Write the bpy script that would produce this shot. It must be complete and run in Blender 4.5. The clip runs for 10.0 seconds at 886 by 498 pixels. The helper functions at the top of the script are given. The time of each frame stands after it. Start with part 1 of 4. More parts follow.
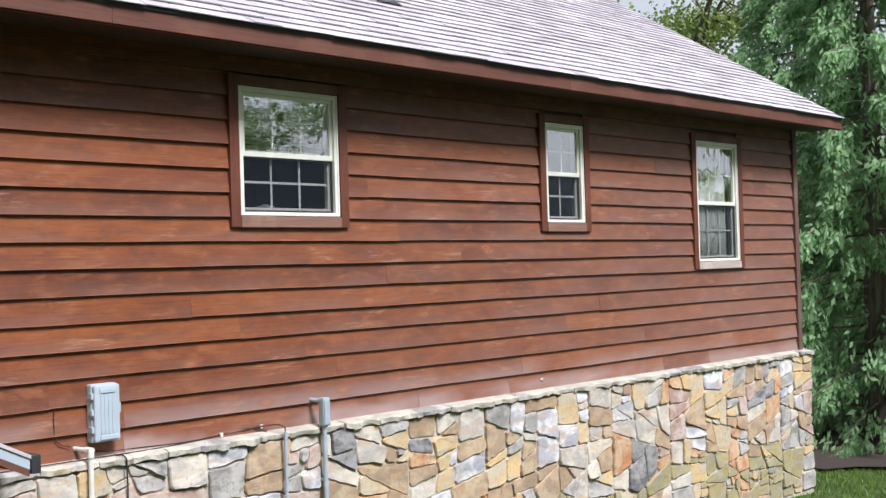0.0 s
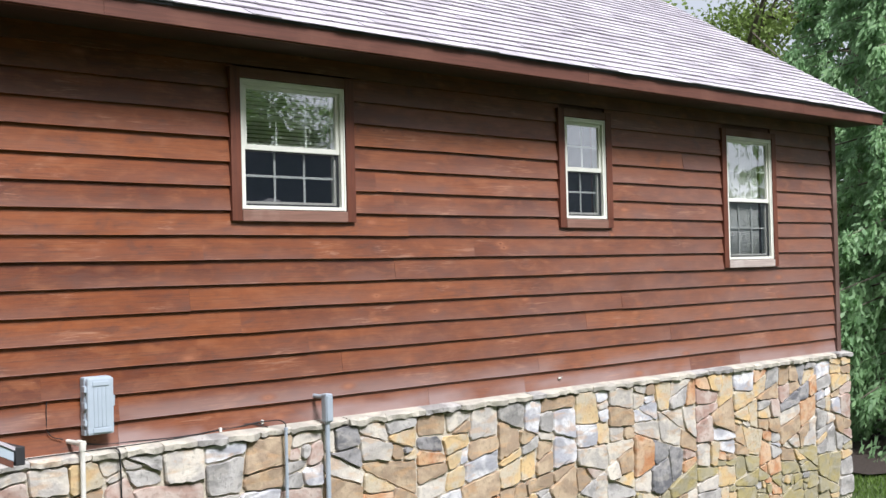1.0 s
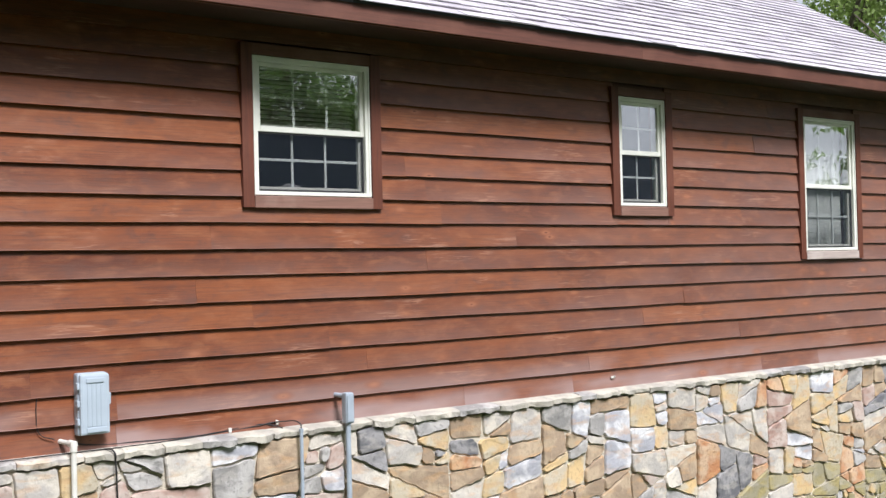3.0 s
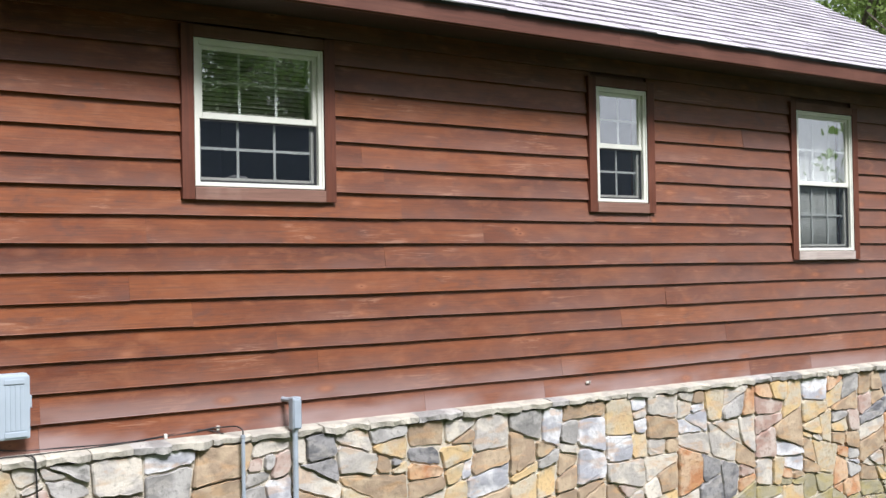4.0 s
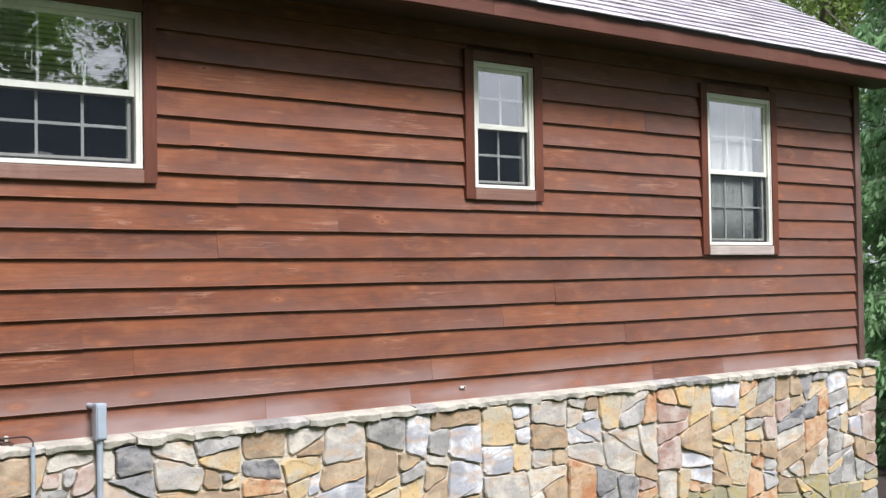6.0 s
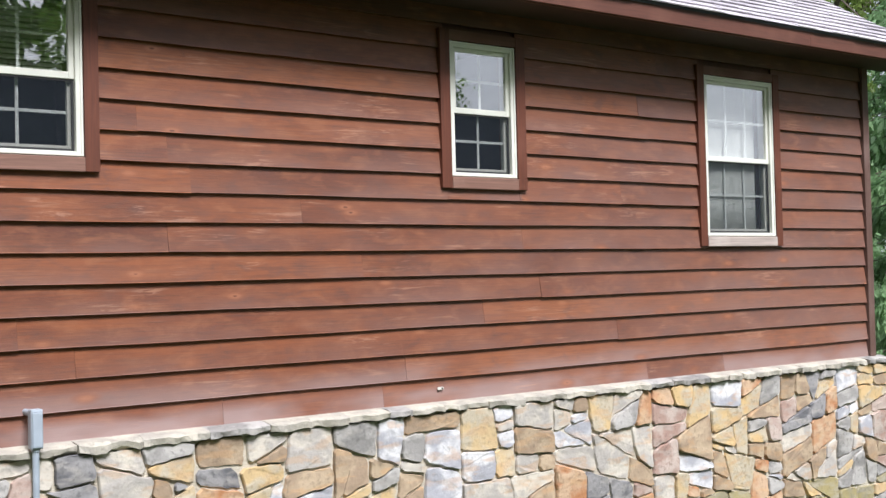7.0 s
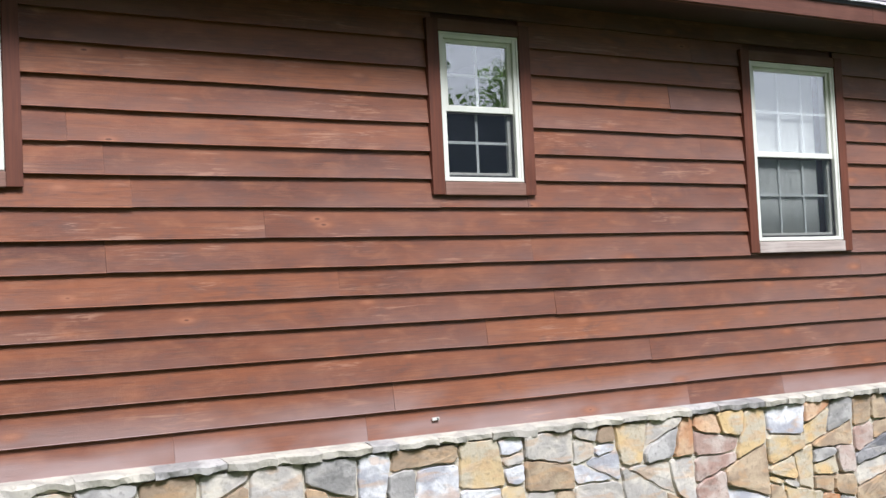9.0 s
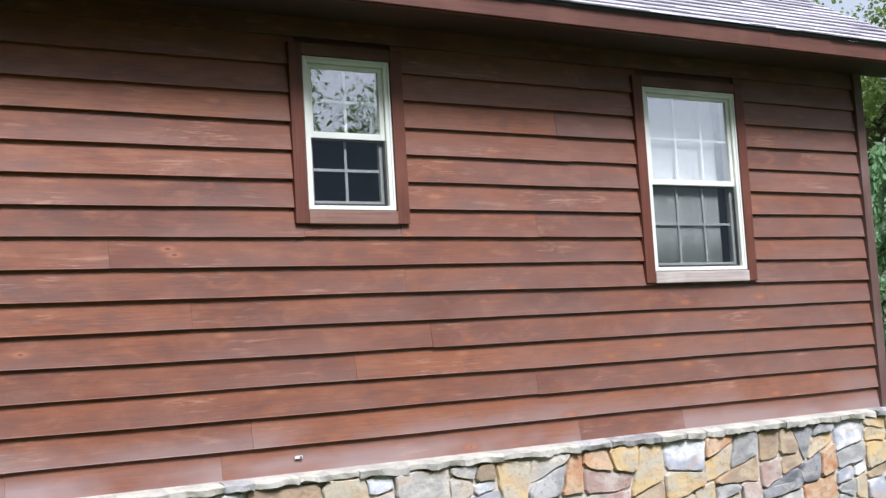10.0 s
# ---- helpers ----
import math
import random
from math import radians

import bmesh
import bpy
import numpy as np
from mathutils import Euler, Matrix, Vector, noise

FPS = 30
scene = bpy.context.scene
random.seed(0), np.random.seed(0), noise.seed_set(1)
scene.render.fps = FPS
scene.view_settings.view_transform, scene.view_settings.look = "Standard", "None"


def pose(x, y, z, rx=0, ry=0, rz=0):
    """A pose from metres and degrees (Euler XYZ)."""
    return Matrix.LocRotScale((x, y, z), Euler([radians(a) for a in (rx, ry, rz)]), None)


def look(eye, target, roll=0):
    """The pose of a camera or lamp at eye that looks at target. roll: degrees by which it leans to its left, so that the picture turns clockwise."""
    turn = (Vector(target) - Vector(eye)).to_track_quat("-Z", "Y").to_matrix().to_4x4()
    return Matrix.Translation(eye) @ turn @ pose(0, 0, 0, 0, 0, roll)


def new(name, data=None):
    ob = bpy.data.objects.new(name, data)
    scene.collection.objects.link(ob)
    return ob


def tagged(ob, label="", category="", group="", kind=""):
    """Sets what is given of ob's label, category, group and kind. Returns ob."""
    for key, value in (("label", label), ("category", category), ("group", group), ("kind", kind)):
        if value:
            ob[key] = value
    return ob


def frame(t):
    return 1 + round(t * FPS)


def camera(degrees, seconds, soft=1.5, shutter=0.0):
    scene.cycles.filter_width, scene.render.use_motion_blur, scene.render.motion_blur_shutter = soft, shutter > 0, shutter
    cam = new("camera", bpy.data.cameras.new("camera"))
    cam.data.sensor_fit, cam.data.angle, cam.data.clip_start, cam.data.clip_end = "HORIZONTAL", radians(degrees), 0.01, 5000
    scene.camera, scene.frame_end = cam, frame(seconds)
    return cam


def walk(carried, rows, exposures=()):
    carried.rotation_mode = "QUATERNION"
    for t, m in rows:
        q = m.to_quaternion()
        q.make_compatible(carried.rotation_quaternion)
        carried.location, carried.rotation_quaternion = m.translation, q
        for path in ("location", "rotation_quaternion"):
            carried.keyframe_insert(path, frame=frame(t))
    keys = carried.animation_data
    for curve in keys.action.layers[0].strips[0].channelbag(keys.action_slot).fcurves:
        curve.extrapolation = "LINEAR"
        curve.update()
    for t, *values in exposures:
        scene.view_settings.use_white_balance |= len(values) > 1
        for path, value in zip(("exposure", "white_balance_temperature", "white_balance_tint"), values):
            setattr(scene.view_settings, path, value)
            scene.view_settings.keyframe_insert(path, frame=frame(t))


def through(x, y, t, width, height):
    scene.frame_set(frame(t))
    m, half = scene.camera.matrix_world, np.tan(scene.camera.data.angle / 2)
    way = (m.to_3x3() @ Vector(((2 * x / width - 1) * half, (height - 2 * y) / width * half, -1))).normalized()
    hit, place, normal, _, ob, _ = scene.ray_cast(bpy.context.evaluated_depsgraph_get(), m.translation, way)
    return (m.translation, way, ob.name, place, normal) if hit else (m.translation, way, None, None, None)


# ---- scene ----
cam = camera(40.6, 10.0)
PATH = [
    (0, (-5.366, -6.986, 0.731), (-3.899, -5.627, 0.762), -1.7),
    (0.5, (-5.144, -7.188, 0.736), (-3.723, -5.781, 0.761), -1.5),
    (1, (-4.950, -7.211, 0.679), (-3.559, -5.774, 0.714), -1.4),
    (1.5, (-4.791, -7.302, 0.619), (-3.435, -5.832, 0.663), -1.5),
    (2, (-4.620, -7.266, 0.640), (-3.291, -5.772, 0.678), -1.4),
    (3.5, (-3.769, -7.001, 0.623), (-2.532, -5.430, 0.655), -1.2),
    (4, (-3.443, -6.952, 0.596), (-2.209, -5.379, 0.630), -1.0),
    (4.5, (-3.124, -6.897, 0.554), (-1.879, -5.333, 0.595), -1.0),
    (5, (-2.811, -6.883, 0.552), (-1.556, -5.326, 0.592), -0.8),
    (5.5, (-2.480, -6.846, 0.520), (-1.219, -5.293, 0.563), -0.8),
    (7, (-1.583, -6.539, 0.434), (-0.351, -4.964, 0.479), -1.4),
    (7.5, (-1.298, -6.420, 0.399), (-0.094, -4.824, 0.446), -1.8),
    (8, (-1.007, -6.396, 0.347), (0.154, -4.768, 0.404), -2.3),
    (8.5, (-0.656, -6.404, 0.361), (0.441, -4.732, 0.424), -2.3),
    (9, (-0.323, -6.364, 0.381), (0.723, -4.661, 0.468), -2.7),
    (9.5, (0.011, -6.388, 0.318), (1.056, -4.688, 0.450), -3.2),
    (10, (0.501, -6.541, 0.231), (1.551, -4.847, 0.401), -3.4),
]
walk(cam, [(t, look(e, g, r)) for t, e, g, r in PATH], [(0, 1.0, 6050, 12), (8, 1.0, 6050, 12), (10, 1.0, 5700, 12)])

# ---- world and light ----
world = bpy.data.worlds.new("overcast")
scene.world = world
world.use_nodes = True
wn = world.node_tree.nodes
sky = wn.new("ShaderNodeTexSky")
sky.sky_type = "NISHITA"
sky.sun_disc = False
SUN_ELEV, SUN_ROT = radians(51), radians(188)
sky.sun_elevation, sky.sun_rotation = SUN_ELEV, SUN_ROT
sky.air_density, sky.dust_density, sky.ozone_density = 0.8, 8.0, 1.0
wn["Background"].inputs["Strength"].default_value = 0.052
cloud = wn.new("ShaderNodeMix")   # an even white cloud layer over the clear sky
cloud.data_type = "RGBA"
cloud.inputs["Factor"].default_value = 0.65
cloud.inputs["B"].default_value = (9.3, 9.6, 10.0, 1)
world.node_tree.links.new(sky.outputs["Color"], cloud.inputs["A"])
world.node_tree.links.new(cloud.outputs["Result"], wn["Background"].inputs["Color"])

sun_data = bpy.data.lights.new("sun", "SUN")
sun_data.energy, sun_data.angle, sun_data.color = 3.2, radians(18), (1.0, 0.975, 0.95)
sun = new("sun", sun_data)
sun.matrix_world = look((math.sin(SUN_ROT) * 40 * math.cos(SUN_ELEV), math.cos(SUN_ROT) * 40 * math.cos(SUN_ELEV), 40 * math.sin(SUN_ELEV)), (0, 0, 0))

# ---- helpers for meshes ----
def mesh_of(name, bm, smooth=False):
    me = bpy.data.meshes.new(name)
    bm.normal_update()
    bm.to_mesh(me)
    bm.free()
    if smooth:
        me.polygons.foreach_set("use_smooth", [True] * len(me.polygons))
    return me


def put(name, me, mat, parent=None, label="", at=None):
    if mat and not me.materials:
        me.materials.append(mat)
    ob = new(name, me)
    if at is not None:
        ob.matrix_basis = at
    if parent:
        ob.parent = parent
    if label:
        ob["label"] = label
    return ob


def part(name, bm, mat, parent=None, label="", smooth=False):
    return put(name, mesh_of(name, bm, smooth), mat, parent, label)


def slab(bm, x0, x1, y0, y1, z0, z1, bevel=0.0):
    """An axis-aligned block, its edges rounded by bevel."""
    made = bmesh.ops.create_cube(bm, size=1.0, matrix=Matrix.Translation(((x0 + x1) / 2, (y0 + y1) / 2, (z0 + z1) / 2)) @ Matrix.Diagonal((x1 - x0, y1 - y0, z1 - z0, 1)))
    if bevel:
        edges = list({e for v in made["verts"] for e in v.link_edges})
        bmesh.ops.bevel(bm, geom=edges, offset=bevel, segments=2, profile=0.6, affect="EDGES")
    return bm


def block(x0, x1, y0, y1, z0, z1, bevel=0.0):
    return slab(bmesh.new(), x0, x1, y0, y1, z0, z1, bevel)


def rod(bm, a, b, r, r2=None, seg=12):
    """A round bar from a to b."""
    a, b = Vector(a), Vector(b)
    m = Matrix.Translation((a + b) / 2) @ (b - a).to_track_quat("Z", "Y").to_matrix().to_4x4()
    bmesh.ops.create_cone(bm, cap_ends=True, segments=seg, radius1=r, radius2=r if r2 is None else r2, depth=(b - a).length, matrix=m)
    return bm


def tube(name, pts, r, mat, parent=None, label=""):
    """A cable or bent pipe along pts."""
    cu = bpy.data.curves.new(name, "CURVE")
    cu.dimensions, cu.bevel_depth, cu.bevel_resolution = "3D", r, 3
    sp = cu.splines.new("BEZIER")
    sp.bezier_points.add(len(pts) - 1)
    for bp, p in zip(sp.bezier_points, pts):
        bp.co = p
        bp.handle_left_type = bp.handle_right_type = "AUTO"
    tmp = bpy.data.objects.new(name, cu)
    me = bpy.data.meshes.new_from_object(tmp)
    bpy.data.objects.remove(tmp)
    bpy.data.curves.remove(cu)
    return put(name, me, mat, parent, label)


def pydata(name, verts, faces, smooth=False):
    me = bpy.data.meshes.new(name)
    me.from_pydata(verts, [], faces)
    me.update()
    if smooth:
        me.polygons.foreach_set("use_smooth", [True] * len(me.polygons))
    return me


def empty(name):
    return new(name, None)


# ---- materials ----
class Mat:
    """A node material under construction."""

    def __init__(self, name, rough=0.6, metal=0.0):
        self.m = bpy.data.materials.new(name)
        self.m.use_nodes = True
        self.n, self.l = self.m.node_tree.nodes, self.m.node_tree.links
        self.b = self.n["Principled BSDF"]
        self.b.inputs["Roughness"].default_value, self.b.inputs["Metallic"].default_value = rough, metal

    def node(self, kind, **inputs):
        nd = self.n.new(kind)
        for key, v in inputs.items():
            self.set(nd.inputs[key.replace("_", " ")], v)
        return nd

    def set(self, socket, v):
        if isinstance(v, bpy.types.NodeSocket):
            self.l.new(v, socket)
        else:
            socket.default_value = v

    def coord(self, scale=(1, 1, 1), shift=None):
        tc = self.node("ShaderNodeTexCoord").outputs["Object"]
        mp = self.node("ShaderNodeMapping", Scale=scale)
        self.l.new(tc, mp.inputs["Vector"])
        if shift is not None:
            self.l.new(shift, mp.inputs["Location"])
        return mp.outputs["Vector"]

    def noise(self, vec, scale, detail=4.0, rough=0.55, distort=0.0):
        return self.node("ShaderNodeTexNoise", Vector=vec, Scale=scale, Detail=detail, Roughness=rough, Distortion=distort).outputs["Fac"]

    def ramp(self, fac, *stops):
        nd = self.n.new("ShaderNodeValToRGB")
        self.l.new(fac, nd.inputs["Fac"])
        el = nd.color_ramp.elements
        for i, (p, c) in enumerate(stops):
            e = el[i] if i < 2 else el.new(p)
            e.position, e.color = p, (*c, 1) if isinstance(c, tuple) else (c, c, c, 1)
        return nd.outputs["Color"]

    def mix(self, fac, a, b, mode="MIX"):
        nd = self.n.new("ShaderNodeMix")
        nd.data_type, nd.blend_type = "RGBA", mode
        self.set(nd.inputs["Factor"], fac)
        self.set(nd.inputs["A"], (*a, 1) if isinstance(a, tuple) else a)
        self.set(nd.inputs["B"], (*b, 1) if isinstance(b, tuple) else b)
        return nd.outputs["Result"]

    def math(self, op, a, b=0.0, clamp=False):
        nd = self.n.new("ShaderNodeMath")
        nd.operation, nd.use_clamp = op, clamp
        self.set(nd.inputs[0], a)
        self.set(nd.inputs[1], b)
        return nd.outputs[0]

    def random(self):
        return self.node("ShaderNodeObjectInfo").outputs["Random"]

    def color(self, c):
        self.set(self.b.inputs["Base Color"], (*c, 1) if isinstance(c, tuple) else c)
        return self

    def bump(self, height, strength=0.3, dist=0.01):
        nd = self.node("ShaderNodeBump", Strength=strength, Distance=dist, Height=height)
        self.l.new(nd.outputs["Normal"], self.b.inputs["Normal"])
        return self


def mat_plain(name, c, rough=0.5, metal=0.0, vary=0.12, scale=6.0, bump=0.1):
    """Paint, metal or plastic with slight dirt and unevenness."""
    m = Mat(name, rough, metal)
    v = m.coord()
    n1, n2 = m.noise(v, scale, 6), m.noise(v, scale * 14, 3)
    dark = tuple(x * (1 - 2 * vary) for x in c)
    m.color(m.mix(m.ramp(n1, (0.35, 0.0), (0.7, 1.0)), c, dark))
    m.bump(n2, bump, 0.004)
    return m.m


COURSE, COURSE0 = 0.1755, -0.263


def mat_siding(name="stained_siding", worn=1.0):
    """Red-brown stained boards: grain along x, knots, pale worn streaks, greyer lower edges."""
    m = Mat(name, 0.62)
    rnd = m.random()
    shift = m.node("ShaderNodeCombineXYZ", X=m.math("MULTIPLY", rnd, 37.0), Y=0.0, Z=m.math("MULTIPLY", rnd, 11.0)).outputs[0]
    grain = m.noise(m.coord((1.4, 1, 42), shift), 2.2, 8, 0.65, 0.6)
    fine = m.noise(m.coord((4, 1, 160), shift), 3.0, 5, 0.6, 0.3)
    cloud = m.noise(m.coord((0.9, 1, 3.0), shift), 1.3, 4)
    base = m.ramp(rnd, (0.0, (0.082, 0.021, 0.009)), (0.35, (0.122, 0.031, 0.011)), (0.7, (0.165, 0.043, 0.013)), (1.0, (0.275, 0.082, 0.019)))
    base = m.mix(m.ramp(cloud, (0.38, 0.0), (0.68, 1.0)), base, (0.205, 0.058, 0.016))
    blotch = m.noise(m.coord((2.4, 1, 5.5), shift), 1.9, 5, 0.6, 0.5)
    base = m.mix(m.math("MULTIPLY", m.ramp(blotch, (0.50, 0.0), (0.66, 1.0)), 0.65), base, (0.265, 0.097, 0.038))
    base = m.mix(m.math("MULTIPLY", m.ramp(blotch, (0.34, 1.0), (0.46, 0.0)), 0.55), base, (0.085, 0.036, 0.026))
    base = m.mix(m.math("MULTIPLY", m.ramp(grain, (0.44, 0.0), (0.68, 1.0)), 0.6), base, (0.045, 0.017, 0.012))
    base = m.mix(m.math("MULTIPLY", m.ramp(fine, (0.45, 0.0), (0.75, 1.0)), 0.30), base, (0.24, 0.095, 0.048))
    # weathered, greyer lower part of each board
    z = m.node("ShaderNodeSeparateXYZ", Vector=m.node("ShaderNodeTexCoord").outputs["Object"]).outputs["Z"]
    x = m.node("ShaderNodeSeparateXYZ", Vector=m.node("ShaderNodeTexCoord").outputs["Object"]).outputs["X"]
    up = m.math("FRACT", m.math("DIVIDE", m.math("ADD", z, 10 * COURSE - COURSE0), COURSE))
    patch = m.noise(m.coord((0.5, 1, 1.2), shift), 1.7, 3)
    low = m.math("MULTIPLY", m.ramp(up, (0.05, 1.0), (0.62, 0.0)), m.ramp(patch, (0.40, 0.15), (0.60, 1.0)))
    base = m.mix(m.math("MULTIPLY", low, 0.55), base, (0.165, 0.088, 0.070))
    # more orange towards the top of each board, in patches
    orange_top = m.math("MULTIPLY", m.ramp(up, (0.50, 0.0), (0.92, 1.0)), m.ramp(cloud, (0.36, 0.1), (0.60, 1.0)))
    base = m.mix(m.math("MULTIPLY", orange_top, 0.6), base, (0.235, 0.062, 0.012))
    splash = m.math("MULTIPLY", m.ramp(m.math("ADD", z, 0.5), (0.12, 1.0), (0.42, 0.0)), m.ramp(patch, (0.42, 0.1), (0.58, 1.0)))
    base = m.mix(m.math("MULTIPLY", m.math("MULTIPLY", splash, m.ramp(up, (0.45, 1.0), (0.8, 0.2))), 0.85), base, (0.31, 0.225, 0.21))
    # greyer towards the east: grazing sky sheen painted in, along with stain fade
    sheen_fade = m.math("MULTIPLY", m.math("ADD", m.math("DIVIDE", x, 8.5), 0.1, True), m.ramp(patch, (0.30, 0.5), (0.62, 1.0)))
    base = m.mix(m.math("MULTIPLY", sheen_fade, 0.48), base, (0.215, 0.138, 0.122))
    # pale streaks where the stain has worn off
    streak = m.noise(m.coord((1.7, 1, 24), shift), 1.6, 7, 0.7, 1.4)
    where = m.noise(m.coord((1.3, 1, 4), shift), 1.1, 2)
    pale = m.math("MULTIPLY", m.ramp(streak, (0.53, 0.0), (0.60, 1.0)), m.ramp(where, (0.55, 0.0), (0.64, 1.0)))
    base = m.mix(m.math("MULTIPLY", pale, 0.34 * worn), base, (0.48, 0.27, 0.18))
    # knots
    vor = m.node("ShaderNodeTexVoronoi", Vector=m.coord((2.4, 1, 6.5), shift), Scale=1.0, Randomness=1.0)
    sel = m.node("ShaderNodeSeparateColor", Color=vor.outputs["Color"]).outputs[0]
    few = m.ramp(sel, (0.26, 0.0), (0.28, 1.0))
    ring = m.ramp(vor.outputs["Distance"], (0.0, (0.05, 0.018, 0.012)), (0.035, (0.10, 0.03, 0.015)), (0.05, (0.33, 0.135, 0.07)), (0.16, (0.23, 0.082, 0.038)))
    knot = m.math("MULTIPLY", m.ramp(vor.outputs["Distance"], (0.09, 1.0), (0.26, 0.0)), few)
    base = m.mix(m.math("MULTIPLY", knot, 0.65), base, ring)
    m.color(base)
    m.b.inputs["Specular IOR Level"].default_value = 0.38
    m.set(m.b.inputs["Roughness"], m.ramp(grain, (0.3, 0.42), (0.8, 0.60)))
    m.bump(m.math("ADD", m.math("MULTIPLY", grain, 0.7), m.math("MULTIPLY", fine, 0.5)), 0.45, 0.004)
    return m.m


def mat_trim(name, c, c2, along):
    """Sawn trim wood; along scales the grain's direction."""
    m = Mat(name, 0.65)
    rnd = m.random()
    shift = m.node("ShaderNodeCombineXYZ", X=m.math("MULTIPLY", rnd, 31.0), Y=0.0, Z=m.math("MULTIPLY", rnd, 17.0)).outputs[0]
    grain = m.noise(m.coord(along, shift), 2.0, 7, 0.65, 0.5)
    patch = m.noise(m.coord((1.5, 1.5, 1.5), shift), 1.5, 4)
    base = m.mix(m.ramp(grain, (0.35, 0.0), (0.7, 1.0)), c, tuple(x * 0.6 for x in c))
    base = m.mix(m.math("MULTIPLY", m.ramp(patch, (0.5, 0.0), (0.7, 1.0)), 0.6), base, c2)
    m.color(base).bump(grain, 0.4, 0.004)
    return m.m


STONE_TONES = (
    ((0.58, 0.53, 0.45), (0.40, 0.37, 0.34)),   # cream
    ((0.44, 0.34, 0.23), (0.30, 0.22, 0.15)),   # tan
    ((0.55, 0.39, 0.19), (0.46, 0.40, 0.30)),   # ochre
    ((0.42, 0.19, 0.085), (0.50, 0.35, 0.23)),   # rust
    ((0.22, 0.21, 0.20), (0.42, 0.40, 0.38)),   # grey
    ((0.10, 0.10, 0.11), (0.27, 0.26, 0.26)),   # dark grey
    ((0.33, 0.21, 0.17), (0.47, 0.38, 0.33)),   # pink-brown
    ((0.64, 0.63, 0.63), (0.34, 0.34, 0.37)),   # blue-white
    ((0.34, 0.28, 0.12), (0.29, 0.26, 0.17)),   # mossy olive
    ((0.52, 0.48, 0.40), (0.36, 0.335, 0.29)),   # ledge
)


def mat_stone(i):
    """Fieldstone: cloudy colour, bedding streaks, lichen flecks, rough relief."""
    a, b = STONE_TONES[i]
    m = Mat("fieldstone_%d" % i, 0.85)
    rnd = m.random()
    shift = m.node("ShaderNodeCombineXYZ", X=m.math("MULTIPLY", rnd, 53.0), Y=m.math("MULTIPLY", rnd, 19.0), Z=m.math("MULTIPLY", rnd, 7.0)).outputs[0]
    big = m.noise(m.coord((1, 1, 1.4), shift), 5.0, 3, 0.5, 0.25)
    fine = m.noise(m.coord((1, 1, 1), shift), 30.0, 5, 0.6, 0.0)
    band = m.noise(m.coord((1.6, 1, 5), shift), 3.0, 3, 0.5, 0.4)
    base = m.mix(m.ramp(big, (0.42, 0.0), (0.56, 1.0)), a, b)
    base = m.mix(m.math("MULTIPLY", m.ramp(band, (0.52, 0.0), (0.62, 1.0)), 0.45), base, (0.50, 0.29, 0.13) if i in (0, 1, 2, 3, 7) else (0.40, 0.37, 0.33))
    base = m.mix(m.math("MULTIPLY", m.ramp(fine, (0.55, 0.0), (0.66, 1.0)), 0.55), base, tuple(x * 0.45 for x in a))
    base = m.mix(m.math("MULTIPLY", m.ramp(rnd, (0.0, 0.0), (1.0, 1.0)), 0.3), base, b)
    m.color(base)
    m.bump(m.math("ADD", m.math("MULTIPLY", big, 0.8), m.math("MULTIPLY", fine, 0.35)), 0.6, 0.03)
    return m.m


def mat_mortar():
    m = Mat("mortar", 0.95)
    v = m.coord()
    big, fine = m.noise(v, 3.0, 5), m.noise(v, 60.0, 6, 0.7)
    base = m.ramp(big, (0.35, (0.44, 0.39, 0.31)), (0.65, (0.60, 0.55, 0.45)))
    base = m.mix(m.math("MULTIPLY", m.ramp(fine, (0.5, 0.0), (0.7, 1.0)), 0.4), base, (0.25, 0.22, 0.18))
    m.color(base).bump(m.math("ADD", m.math("MULTIPLY", big, 1.0), fine), 0.8, 0.012)
    return m.m


def mat_shingle(name="asphalt_shingle"):
    m = Mat(name, 0.85)
    rnd = m.node("ShaderNodeNewGeometry").outputs["Random Per Island"]
    v = m.coord()
    grit = m.noise(v, 220.0, 3, 0.7)
    cloud = m.noise(v, 0.9, 4)
    base = m.ramp(rnd, (0.0, (0.31, 0.285, 0.315)), (0.5, (0.41, 0.38, 0.415)), (1.0, (0.51, 0.475, 0.51)))
    base = m.mix(m.math("MULTIPLY", m.ramp(grit, (0.4, 0.0), (0.7, 1.0)), 0.5), base, (0.50, 0.46, 0.49))
    base = m.mix(m.math("MULTIPLY", m.ramp(cloud, (0.45, 0.0), (0.7, 1.0)), 0.25), base, (0.16, 0.14, 0.15))
    m.color(base).bump(grit, 0.5, 0.004)
    return m.m


def mat_leaf(name, dark, light, through=0.35):
    m = Mat(name, 0.55)
    rnd = m.node("ShaderNodeNewGeometry").outputs["Random Per Island"]
    cloud = m.noise(m.coord(), 0.8, 3)
    c = m.mix(m.math("MULTIPLY", m.math("ADD", rnd, cloud), 0.5), dark, light)
    m.color(c)
    tr = m.node("ShaderNodeBsdfTranslucent", Color=m.mix(0.5, c, light))
    mx = m.node("ShaderNodeMixShader", Fac=through)
    m.l.new(m.b.outputs[0], mx.inputs[1])
    m.l.new(tr.outputs[0], mx.inputs[2])
    m.l.new(mx.outputs[0], m.n["Material Output"].inputs["Surface"])
    return m.m


def mat_bark(name, c):
    m = Mat(name, 0.9)
    n = m.noise(m.coord((6, 6, 1)), 3.0, 7, 0.65, 0.8)
    m.color(m.ramp(n, (0.35, tuple(x * 0.45 for x in c)), (0.65, c))).bump(n, 0.9, 0.03)
    return m.m


